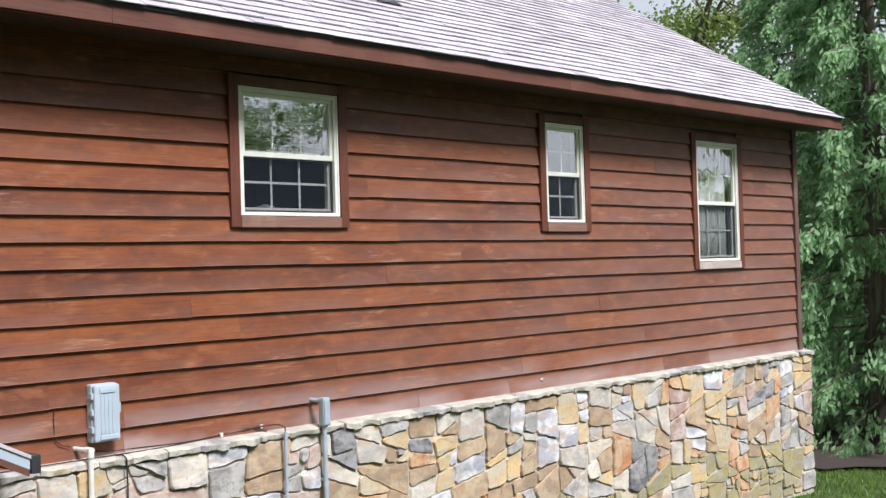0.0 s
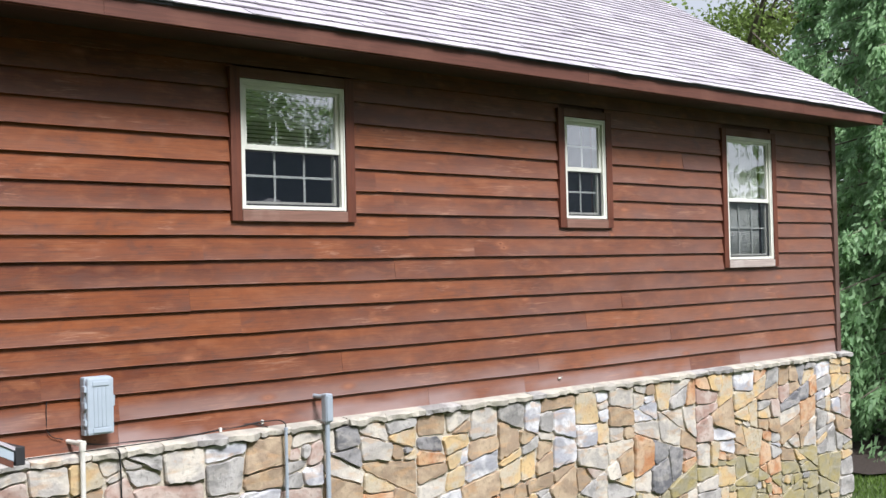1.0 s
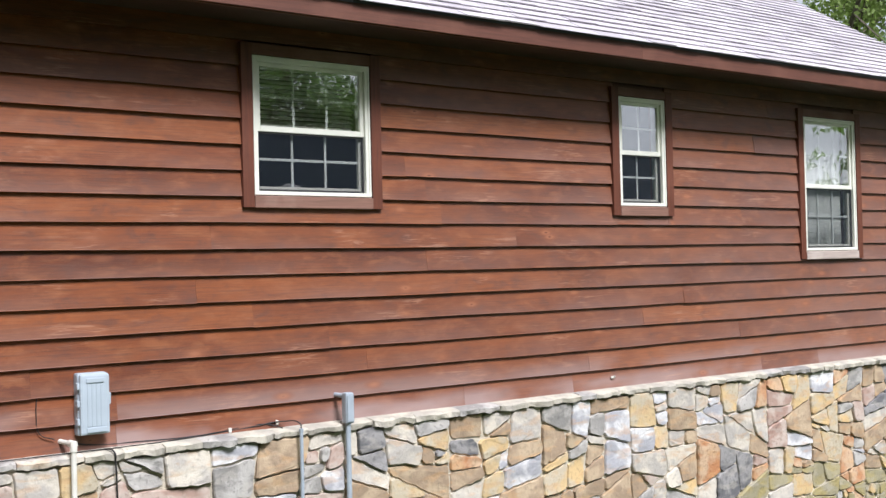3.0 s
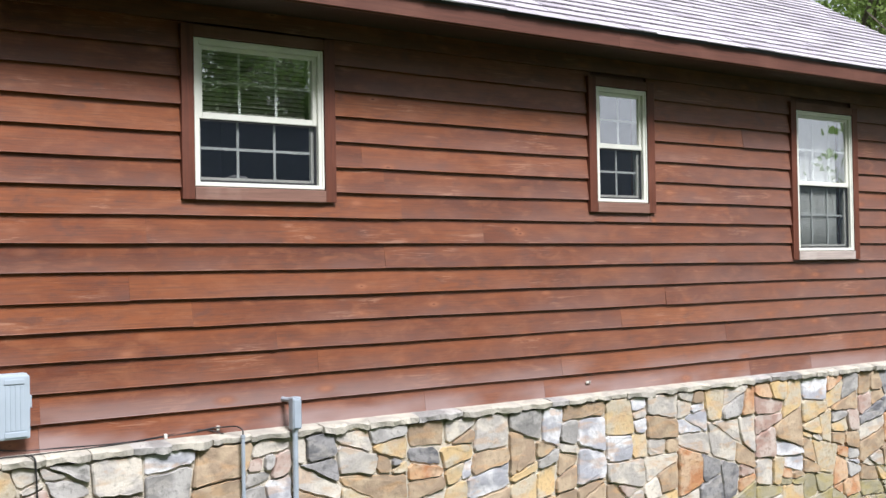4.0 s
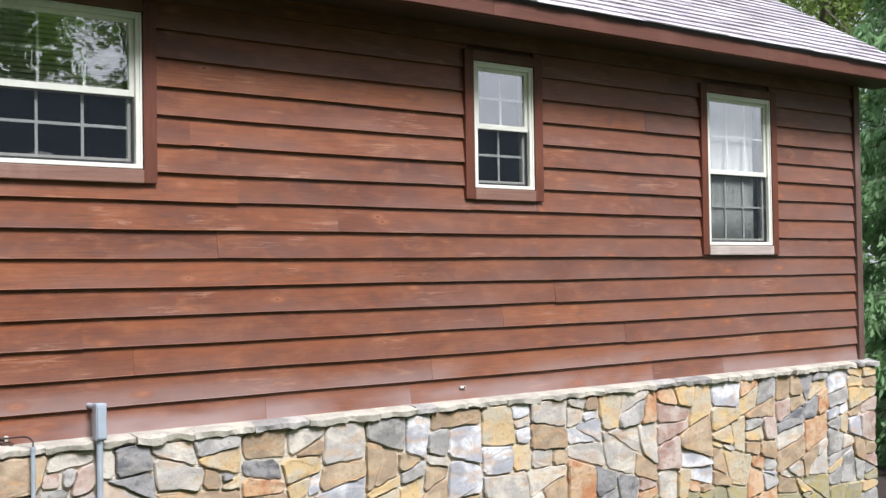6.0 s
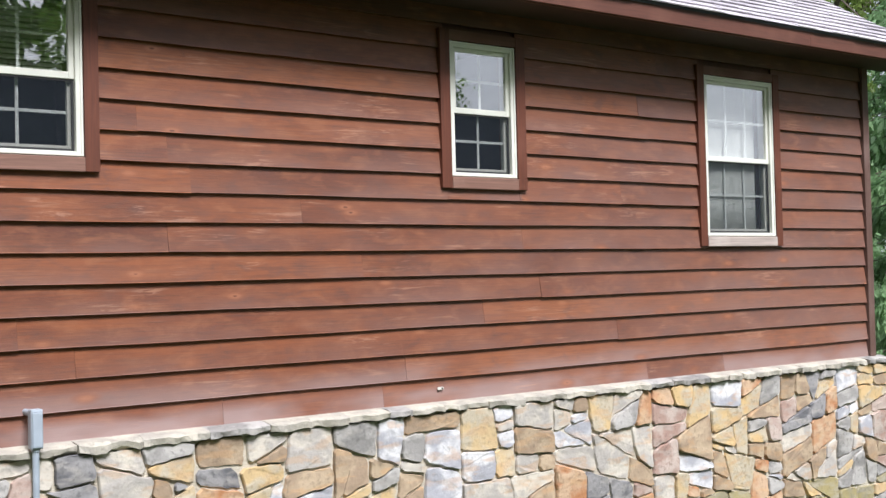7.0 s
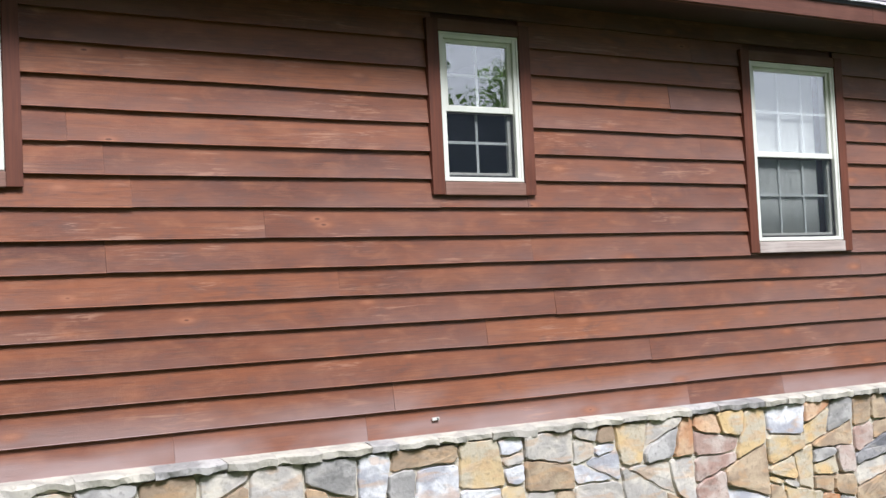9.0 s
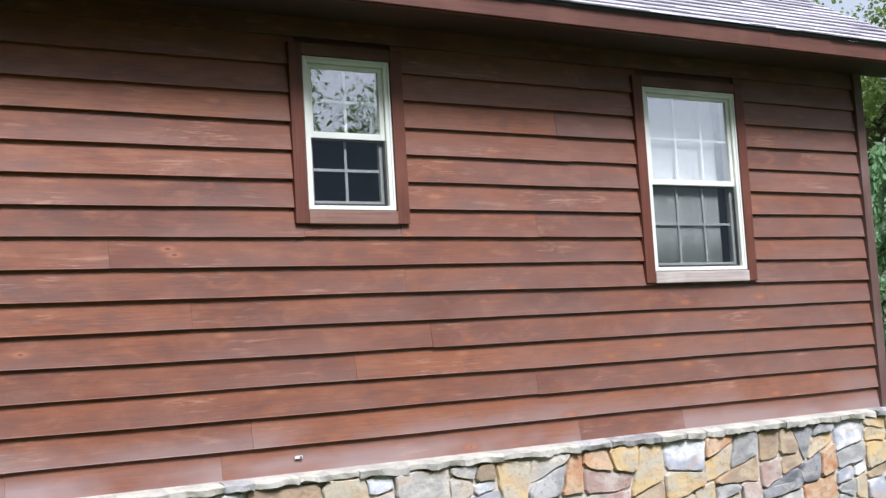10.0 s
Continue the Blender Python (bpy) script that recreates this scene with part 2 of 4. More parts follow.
def mat_ground():
    m = Mat("lawn_soil", 0.95)
    v = m.coord()
    big, fine = m.noise(v, 0.35, 5), m.noise(v, 14.0, 6, 0.7)
    base = m.ramp(fine, (0.35, (0.026, 0.046, 0.010)), (0.65, (0.062, 0.10, 0.018)))
    base = m.mix(m.ramp(big, (0.50, 0.0), (0.66, 1.0)), base, (0.06, 0.07, 0.025))
    m.color(base).bump(fine, 0.8, 0.04)
    return m.m


def mat_glass(name="window_glass", mirror=0.34):
    """A clear pane: what it does not mirror it lets through; slightly wavy."""
    m = Mat(name, 0.0)
    gl = m.node("ShaderNodeBsdfGlossy", Roughness=0.0, Color=(1, 1, 1, 1))
    tr = m.node("ShaderNodeBsdfTransparent", Color=(0.98, 0.99, 0.98, 1))
    facing = m.node("ShaderNodeLayerWeight", Blend=0.5).outputs["Facing"]
    fac = m.math("ADD", m.math("MULTIPLY", m.math("POWER", facing, 4.0), 1.0 - mirror), mirror)
    wav = m.noise(m.coord((1, 1, 1)), 5.0, 2, 0.5, 0.6)
    bp = m.node("ShaderNodeBump", Strength=0.12, Distance=0.012, Height=wav)
    m.l.new(bp.outputs["Normal"], gl.inputs["Normal"])
    mx = m.node("ShaderNodeMixShader", Fac=fac)
    m.l.new(tr.outputs[0], mx.inputs[1])
    m.l.new(gl.outputs[0], mx.inputs[2])
    m.l.new(mx.outputs[0], m.n["Material Output"].inputs["Surface"])
    return m.m


def mat_screen():
    """Fine insect mesh: half thread, half hole."""
    m = Mat("insect_mesh", 0.7)
    m.color((0.006, 0.013, 0.024))
    tr = m.node("ShaderNodeBsdfTransparent", Color=(1, 1, 1, 1))
    mx = m.node("ShaderNodeMixShader", Fac=0.25)
    m.l.new(tr.outputs[0], mx.inputs[1])
    m.l.new(m.b.outputs[0], mx.inputs[2])
    m.l.new(mx.outputs[0], m.n["Material Output"].inputs["Surface"])
    return m.m


SIDING = mat_siding()
TRIM_V = mat_trim("trim_upright", (0.130, 0.036, 0.017), (0.165, 0.056, 0.033), (22, 22, 1.2))
TRIM_H = mat_trim("trim_level", (0.165, 0.060, 0.036), (0.22, 0.11, 0.08), (1.2, 22, 30))
CORNER = mat_trim("corner_wood", (0.130, 0.070, 0.055), (0.19, 0.125, 0.11), (24, 24, 1.0))
FASCIA = mat_trim("fascia_wood", (0.125, 0.044, 0.028), (0.17, 0.072, 0.046), (1.0, 10, 26))
# darker than the fascia wood: eave shade put into the colour
SOFFIT = mat_trim("shaded_soffit_wood", (0.050, 0.022, 0.017), (0.07, 0.035, 0.026), (1.0, 20, 20))
SILL_PALE = mat_trim("pale_sill_wood", (0.46, 0.38, 0.34), (0.58, 0.52, 0.48), (1.2, 22, 30))
SILL = mat_trim("sill_wood", (0.24, 0.125, 0.092), (0.40, 0.29, 0.24), (1.2, 22, 30))
STONES = [mat_stone(i) for i in range(10)]
MORTAR = mat_mortar()
SHINGLE = mat_shingle()
VINYL = mat_plain("white_vinyl", (0.74, 0.74, 0.66), 0.35, vary=0.06, bump=0.03)
MUNTIN = mat_plain("white_grille", (0.76, 0.78, 0.76), 0.4, vary=0.05, bump=0.02)
GLASS = mat_glass()
# copy of the window glass with reflections turned down for the lower panes
GLASS_LOW = mat_glass("dimmed_mirror_glass", 0.008)
SCREEN = mat_screen()
DARK_SEAL = mat_plain("dark_seal", (0.02, 0.02, 0.022), 0.6)
BLIND = mat_plain("blind_slat", (0.84, 0.86, 0.76), 0.5, vary=0.05)
SHADE = mat_plain("cloth_shade", (0.92, 0.93, 0.90), 0.8, vary=0.03, scale=3.0, bump=0.01)
# near-black blue for every room surface; the unlit gloom is in the colour
ROOM = mat_plain("room_gloom", (0.045, 0.055, 0.075), 0.8)
CLOTH = mat_plain("pale_cloth", (0.42, 0.41, 0.42), 0.9, vary=0.2, scale=14, bump=0.6)
GREY_PLASTIC = mat_plain("grey_plastic", (0.40, 0.46, 0.52), 0.45, vary=0.06, scale=4)
GREY_PIPE = mat_plain("grey_conduit", (0.36, 0.41, 0.47), 0.4, vary=0.08, scale=9)
WHITE_PIPE = mat_plain("white_pipe", (0.72, 0.70, 0.64), 0.4, vary=0.10, scale=9)
CABLE = mat_plain("black_cable", (0.018, 0.017, 0.018), 0.5)
CLIP = mat_plain("white_clip", (0.7, 0.68, 0.62), 0.5)
VENT = mat_plain("vent_metal", (0.20, 0.21, 0.23), 0.45, 0.5)
DRIP = mat_plain("dark_drip_edge", (0.035, 0.035, 0.04), 0.5)
BARK = mat_bark("bark", (0.16, 0.13, 0.10))
NEEDLE = mat_leaf("spruce_needles", (0.13, 0.25, 0.12), (0.36, 0.54, 0.27), 0.5)
LEAF = mat_leaf("broad_leaves", (0.13, 0.20, 0.04), (0.33, 0.43, 0.13), 0.6)
# darker copy of the broad leaves, with backlit shade put into the colour
LEAF_SHADED = mat_leaf("shaded_broad_leaves", (0.045, 0.085, 0.016), (0.15, 0.25, 0.055), 0.4)
GRASS = mat_leaf("grass_blades", (0.05, 0.10, 0.015), (0.16, 0.26, 0.04), 0.3)
GROUND = mat_ground()
MULCH = mat_plain("bark_mulch", (0.045, 0.030, 0.022), 0.95, vary=0.3, scale=25, bump=1.0)

# ---- ground ----
def ground_z(x, y):
    """The lawn falls towards the east end of the house and rises gently away from it."""
    t = max(-8.0, min(14.0, x))
    z = -1.62 - 0.070 * t if t > 0 else -1.62 - 0.085 * t
    d = max(0.0, -y - 2.0)
    return z - 0.004 * min(d, 12.0) - 0.02 * max(0.0, min(20.0, y))


def build_ground():
    xs = sorted({*np.linspace(-60, 60, 81), -900.0, -300.0, -120.0, 120.0, 300.0, 900.0})
    verts = [(x, y, ground_z(x, y) + 0.05 * noise.noise((x * 0.35, y * 0.35, 0))) for y in xs for x in xs]
    n = len(xs)
    faces = [(j * n + i, j * n + i + 1, (j + 1) * n + i + 1, (j + 1) * n + i) for j in range(n - 1) for i in range(n - 1)]
    tagged(put("ground", pydata("ground", verts, faces, True), GROUND), "sloping green lawn around the house", "ground", kind="structure")


build_ground()

# ---- house shell ----
X0, X1 = -6.0, 8.71          # ends of the long wall
WINDOWS = (   # frame x0, x1, z0, z1, meeting rail, columns, rows
    (0.000, 0.972, 1.150, 2.102, 1.610, 3, 2),
    (3.602, 4.212, 1.127, 2.080, 1.598, 2, 2),
    (6.314, 7.242, 0.712, 2.069, 1.372, 3, 2),
)
WALL_TOP = 2.62


def wall_pieces():
    """Rectangles of the wall that leave the three window openings free."""
    out, x = [], X0
    for w in WINDOWS:
        out += [(x, w[0], -0.45, WALL_TOP), (w[0], w[1], -0.45, w[2]), (w[0], w[1], w[3], WALL_TOP)]
        x = w[1]
    return out + [(x, X1, -0.45, WALL_TOP)]


def build_shell():
    bm = bmesh.new()
    for a, b, c, d in wall_pieces():
        slab(bm, a, b, 0.022, 0.16, c, d)
    wall = tagged(part("wall_south", bm, TRIM_V), "red-brown stained lap-sided house wall on a stone base", "wall", kind="structure")
    for name, box in (("wall_east", (X1 - 0.15, X1 - 0.02, 0.165, 7.85, -2.6, 2.6)), ("wall_west", (X0, X0 + 0.15, 0.165, 7.85, -2.6, 2.6)), ("wall_north", (X0, X1 - 0.02, 7.855, 8.0, -2.6, 2.6))):
        tagged(part(name, block(*box), SIDING), "plain stained wooden outer wall of the house", "wall", kind="structure")
    tagged(part("floor", block(X0 + 0.16, X1 - 0.17, 0.17, 7.84, -0.2, -0.02), ROOM), "wooden floor inside the house, unlit gloom in its colour", "floor", kind="structure")
    tagged(part("ceiling", block(X0 + 0.16, X1 - 0.17, 0.17, 7.84, 2.44, 2.56), ROOM), "plain ceiling inside the house, unlit gloom in its colour", "ceiling", kind="structure")
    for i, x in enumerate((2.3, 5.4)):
        tagged(part("wall_inner_%d" % (i + 1), block(x, x + 0.1, 0.17, 4.0, -0.015, 2.435), ROOM), "plain wall between two rooms, unlit gloom in its colour", "wall", kind="structure")
    tagged(part("wall_inner_3", block(X0 + 0.16, X1 - 0.17, 4.005, 4.1, -0.015, 2.435), ROOM), "plain wall along the rooms, unlit gloom in its colour", "wall", kind="structure")
    return wall


WALL = build_shell()

# ---- windows ----
def ring(bm, x0, x1, z0, z1, y0, y1, l, r, b, t, bevel=0.003):
    """A rectangular frame of four bars."""
    slab(bm, x0, x0 + l, y0, y1, z0, z1, bevel)
    slab(bm, x1 - r, x1, y0, y1, z0, z1, bevel)
    slab(bm, x0 + l, x1 - r, y0 + 0.001, y1, z0, z0 + b, bevel)
    slab(bm, x0 + l, x1 - r, y0 + 0.001, y1, z1 - t, z1, bevel)
    return bm


def pane(name, x0, x1, z0, z1, y, mat, parent, label=""):
    ob = part(name, block(x0, x1, y, y + 0.004, z0, z1), mat, parent, label)
    ob.visible_shadow = False
    return ob


def build_window(i, spec):
    x0, x1, z0, z1, zm, cols, rows = spec
    win = tagged(empty("window_%d" % (i + 1)), "white vinyl double-hung window with grilles in brown wooden trim", "window", kind="structure")
    # wooden surround
    tw = 0.088
    part("side_trim", block(x0 - tw, x0 - 0.002, -0.042, 0.02, z0 - 0.083, z1 + 0.076, 0.003), TRIM_V, win, "brown stained upright trim board")
    part("side_trim", block(x1 + 0.002, x1 + tw, -0.042, 0.02, z0 - 0.083, z1 + 0.076, 0.003), TRIM_V, win, "brown stained upright trim board")
    part("head_trim", block(x0 - 0.002, x1 + 0.002, -0.040, 0.02, z1 + 0.002, z1 + 0.076, 0.003), TRIM_H, win, "brown stained head trim board")
    part("sill_trim", block(x0 - 0.001, x1 + 0.001, -0.046, 0.02, z0 - 0.085, z0 - 0.003, 0.004), SILL if i < 2 else SILL_PALE, win, "weathered sill board")
    # white outer frame
    f = 0.042
    frame_part = part("window_frame", ring(bmesh.new(), x0, x1, z0, z1, -0.026, 0.10, f, f, 0.030, f), VINYL, win)
    part("frame_lip", ring(bmesh.new(), x0 + 0.004, x1 - 0.004, z0 + 0.004, z1 - 0.004, -0.034, -0.0265, 0.014, 0.014, 0.012, 0.014, 0.002), VINYL, frame_part)
    gx0, gx1 = x0 + f + 0.001, x1 - f - 0.001
    # upper sash, outside
    s = 0.030
    uz0, uz1 = zm - 0.022, z1 - f - 0.001
    up = part("upper_sash", ring(bmesh.new(), gx0, gx1, uz0, uz1, -0.006, 0.022, s, s, 0.040, 0.026), VINYL, win)
    pane("pane", gx0 + s, gx1 - s, uz0 + 0.040, uz1 - 0.026, 0.006, GLASS, up)
    # lower sash, inside
    lz0, lz1 = z0 + 0.031, zm + 0.018
    lo = part("lower_sash", ring(bmesh.new(), gx0, gx1, lz0, lz1, 0.026, 0.054, s, s, 0.034, 0.036), VINYL, win)
    pane("pane", gx0 + s, gx1 - s, lz0 + 0.034, lz1 - 0.036, 0.036, GLASS_LOW, lo)
    for sash, a, b, y in ((up, uz0 + 0.040, uz1 - 0.026, 0.0115), (lo, lz0 + 0.034, lz1 - 0.036, 0.0415)):
        w = (gx1 - s - gx0 - s) / cols
        for k in range(1, cols):
            xx = gx0 + s + w * k
            part("grille_bar", block(xx - 0.009, xx + 0.009, y, y + 0.006, a, b, 0.001), MUNTIN, sash)
        for k in range(1, rows):
            zz = a + (b - a) * k / rows
            part("grille_bar", block(gx0 + s, gx1 - s, y + 0.001, y + 0.007, zz - 0.009, zz + 0.009, 0.001), MUNTIN, sash)
    # half screen over the lower sash
    sc = part("screen_frame", ring(bmesh.new(), gx0, gx1, z0 + 0.032, uz0 - 0.002, 0.002, 0.010, 0.014, 0.014, 0.014, 0.012, 0.002), DARK_SEAL, win, "thin dark screen frame")
    part("insect_screen", block(gx0 + 0.014, gx1 - 0.014, 0.0055, 0.0065, z0 + 0.046, uz0 - 0.014), SCREEN, sc, "fine dark insect mesh")
    return win


for i, spec in enumerate(WINDOWS):
    build_window(i, spec)


def build_blind():
    """Horizontal slats behind the first window's upper sash."""
    x0, x1 = 0.06, 0.912
    blind = tagged(empty("window_blind"), "raised pale slatted blind hanging behind a window", "blind")
    part("head_rail", block(x0, x1, 0.112, 0.150, 2.065, 2.10, 0.003), BLIND, blind)
    bm = bmesh.new()
    v = [bm.verts.new(p) for p in ((x0, -0.024, 0.012), (x1, -0.024, 0.012), (x1, 0.0, 0.001), (x0, 0.0, 0.001), (x1, 0.024, -0.012), (x0, 0.024, -0.012))]
    bm.faces.new(v[:4])
    bm.faces.new((v[3], v[2], v[4], v[5]))
    bmesh.ops.solidify(bm, geom=bm.faces[:], thickness=0.003)
    me = mesh_of("slat", bm)
    for k in range(13):
        put("slat", me, BLIND, blind, at=Matrix.Translation((0, 0.131, 2.045 - 0.0305 * k)) @ pose(0, 0, 0, 58))
    part("bottom_rail", block(x0, x1, 0.118, 0.146, 1.640, 1.662, 0.004), BLIND, blind)
    for x in (0.24, 0.735):
        part("cord", rod(bmesh.new(), (x, 0.104, 2.066), (x, 0.104, 1.661), 0.0015, seg=6), BLIND, blind)


def build_shade():
    """A cloth shade, a little narrower than the third window, hanging almost flat."""
    bm = bmesh.new()
    x0, x1, n = 6.335, 7.085, 44
    rows = []
    for j, z in enumerate((0.72, 1.0, 1.35, 1.7, 2.03)):
        rows.append([bm.verts.new((x0 + (x1 - x0) * i / n, 0.060 + 0.0005 * math.sin(i * 0.45 + 0.1 * j) + 0.0002 * math.sin(i * 1.3), z)) for i in range(n + 1)])
    for a, b in zip(rows, rows[1:]):
        for i in range(n):
            bm.faces.new((a[i], a[i + 1], b[i + 1], b[i]))
    bmesh.ops.solidify(bm, geom=bm.faces[:], thickness=0.002)
    shade = tagged(empty("window_curtain"), "white cloth curtain hanging inside a tall window", "curtain")
    part("cloth", bm, SHADE, shade, smooth=True)
    part("rod", rod(bmesh.new(), (6.318, 0.085, 2.045), (7.238, 0.085, 2.045), 0.008), VINYL, shade)


def build_cloth():
    bm = bmesh.new()
    bmesh.ops.create_icosphere(bm, subdivisions=3, radius=1.0)
    for v in bm.verts:
        k = 1 + 0.25 * noise.noise(v.co * 2.1)
        v.co = Vector((v.co.x * 0.12 * k, v.co.y * 0.045 * k, max(v.co.z, -0.3) * 0.052 * k))
    bmesh.ops.translate(bm, verts=bm.verts, vec=(0.435, 0.22, 1.1996))
    tagged(part("folded_cloth", bm, CLOTH, smooth=True), "pale crumpled cloth lying on an inner window sill", "cloth")
    tagged(part("inner_sill", block(0.0, 0.972, 0.165, 0.30, 1.15, 1.183, 0.004), VINYL), "white painted sill board inside a window", "sill", kind="structure")


build_blind()
build_shade()
build_cloth()

# ---- siding ----
def build_siding():
    """Lapped boards, course by course, with butt joints; cut clear of the window openings."""
    rng = random.Random(4)
    fixed = {1: [0.906, -1.533], 0: [3.181, -0.996], 7: [4.26], 3: [-0.02], 6: [2.39], 5: [1.475, 4.26], 12: [4.23], -1: [1.81, 5.55]}
    for k in range(-1, 17):
        z0 = COURSE0 + COURSE * (k)
        z1 = z0 + COURSE + 0.022
        if k == -1:
            z0 = -0.428
        joints = list(fixed.get(k, []))
        x = X0 + rng.uniform(1.0, 3.5)
        while x < X1 - 0.8:
            if all(abs(x - j) > 0.9 for j in joints):
                joints.append(x)
            x += rng.uniform(3.2, 5.2)
        cuts = sorted(joints)
        runs, a = [], X0
        for c in cuts + [X1 - 0.085]:
            runs.append((a, c))
            a = c
        runs = [(a, b, z1) for a, b in runs]
        for w in WINDOWS:
            if z1 - 0.022 > w[2] + 0.003 and z0 < w[3]:
                lo, hi = w[0] - 0.03, w[1] + 0.03
                nxt = []
                for a, b, top in runs:
                    if b <= lo or a >= hi:
                        nxt.append((a, b, top))
                        continue
                    if a < lo:
                        nxt.append((a, lo, top))
                    if b > hi:
                        nxt.append((hi, b, top))
                    if z0 < w[2] - 0.03:   # notched under the sill
                        nxt.append((max(a, lo), min(b, hi), w[2] - 0.006))
                runs = nxt
        for a, b, z1 in runs:
            bm = bmesh.new()
            n = max(2, int((b - a) / 0.35))
            g, lip, ph = 0.0005, rng.uniform(-0.002, 0.002), rng.uniform(0, 9)
            prof = ((0.004, z1), (-0.023, z0 + 0.004), (-0.026, z0), (-0.003, z0), (0.016, z1))
            loops = []
            for i in range(n + 1):
                xx = a + g + (b - a - 2 * g) * i / n
                wob = 0.0022 * math.sin(xx * 1.7 + ph) + 0.001 * math.sin(xx * 5.1 + 2 * ph)
                loops.append([bm.verts.new((xx, y + (lip + wob * 0.6 if zz < z1 else 0), zz + (wob if zz < z1 else 0))) for y, zz in prof])
            for p, q in zip(loops, loops[1:]):
                for i in range(5):
                    j = (i + 1) % 5
                    bm.faces.new((p[i], p[j], q[j], q[i]))
            bm.faces.new(loops[0][::-1])
            bm.faces.new(loops[-1])
            bmesh.ops.recalc_face_normals(bm, faces=bm.faces[:])
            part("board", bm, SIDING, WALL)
    part("corner_board", block(X1 - 0.082, X1 + 0.012, -0.044, 0.02, -0.43, 2.40, 0.004), CORNER, WALL, "weathered grey-brown corner board")
    part("corner_board", block(X1 - 0.006, X1 + 0.010, 0.0215, 0.11, -0.43, 2.40, 0.004), CORNER, WALL, "weathered grey-brown corner board")


build_siding()

# ---- roof ----
TILT, PITCH, EAVE_Y = 0.001, 0.61, -0.50


def eave_z(x):
    return 2.304 + TILT * x


def build_roof():
    R0, R1 = X0 - 0.3, 9.05
    roof = tagged(empty("roof"), "grey-violet asphalt shingle roof with brown wooden eaves", "roof", kind="structure")
    # fascia in lengths
    joints = (R0, -1.31, 3.40, 7.16, R1)
    for a, b in zip(joints, joints[1:]):
        bm = block(a + 0.001, b - 0.001, EAVE_Y, EAVE_Y + 0.022, 0, 0.122, 0.002)
        for v in bm.verts:
            v.co.z += eave_z(v.co.x)
        part("fascia_board", bm, FASCIA, roof, "red-brown stained fascia board")
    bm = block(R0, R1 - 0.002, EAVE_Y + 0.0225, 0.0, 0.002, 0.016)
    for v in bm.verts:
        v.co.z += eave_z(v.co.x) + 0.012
    part("soffit", bm, SOFFIT, roof, "wooden soffit, darkened to deepen the eave shade")
    bm = block(R0, R1 - 0.002, EAVE_Y + 0.023, EAVE_Y + 0.05, -0.006, 0.013)
    for v in bm.verts:
        v.co.z += eave_z(v.co.x)
    part("soffit_strip", bm, FASCIA, roof)
    # deck: two slopes
    ridge_y = 4.0
    for name, s in (("deck_south", 1), ("deck_north", -1)):
        bm = bmesh.new()
        ya, za = (EAVE_Y - 0.012, 0.118) if s > 0 else (2 * ridge_y - EAVE_Y, 0.118)
        zr = 0.118 + PITCH * (ridge_y - EAVE_Y)
        vs = [bm.verts.new((x, y, z + h + eave_z(x))) for h in (0, 0.02) for x, y, z in ((R0, ya, za), (R1, ya, za), (R1, ridge_y, zr), (R0, ridge_y, zr))]
        for f in ((0, 1, 2, 3), (7, 6, 5, 4), (0, 4, 5, 1), (1, 5, 6, 2), (2, 6, 7, 3), (3, 7, 4, 0)):
            bm.faces.new([vs[i] for i in f])
        bmesh.ops.recalc_face_normals(bm, faces=bm.faces[:])
        part(name, bm, DRIP if s > 0 else SHINGLE, roof, "dark roof deck edge")
    # rake boards at the east gable
    for s in (1, -1):
        bm = bmesh.new()
        y0 = EAVE_Y + 0.024 if s > 0 else 2 * ridge_y - EAVE_Y - 0.024
        z0 = 0.0 + PITCH * 0.024
        zr = PITCH * (ridge_y - EAVE_Y)
        e = eave_z(R1)
        vs = [bm.verts.new((x, y, z + e)) for x in (R1 - 0.024, R1 - 0.002) for y, z in ((y0, z0), (ridge_y, zr), (ridge_y, zr + 0.115), (y0, z0 + 0.115))]
        for f in ((0, 1, 2, 3), (7, 6, 5, 4), (0, 4, 5, 1), (1, 5, 6, 2), (2, 6, 7, 3), (3, 7, 4, 0)):
            bm.faces.new([vs[i] for i in f])
        bmesh.ops.recalc_face_normals(bm, faces=bm.faces[:])
        part("rake_board", bm, FASCIA, roof, "brown stained sloping gable board")
    gable = bmesh.new()
    vs = [gable.verts.new((x, y, z)) for x in (X1 - 0.14, X1 - 0.03) for y, z in ((0.03, 2.45), (7.97, 2.45), (4.0, 2.45 + PITCH * 3.97))]
    for f in ((0, 1, 2), (5, 4, 3), (0, 3, 4, 1), (1, 4, 5, 2), (2, 5, 3, 0)):
        gable.faces.new([vs[i] for i in f])
    bmesh.ops.recalc_face_normals(gable, faces=gable.faces[:])
    part("gable_wall", gable, SIDING, roof)
    return roof


ROOF = build_roof()

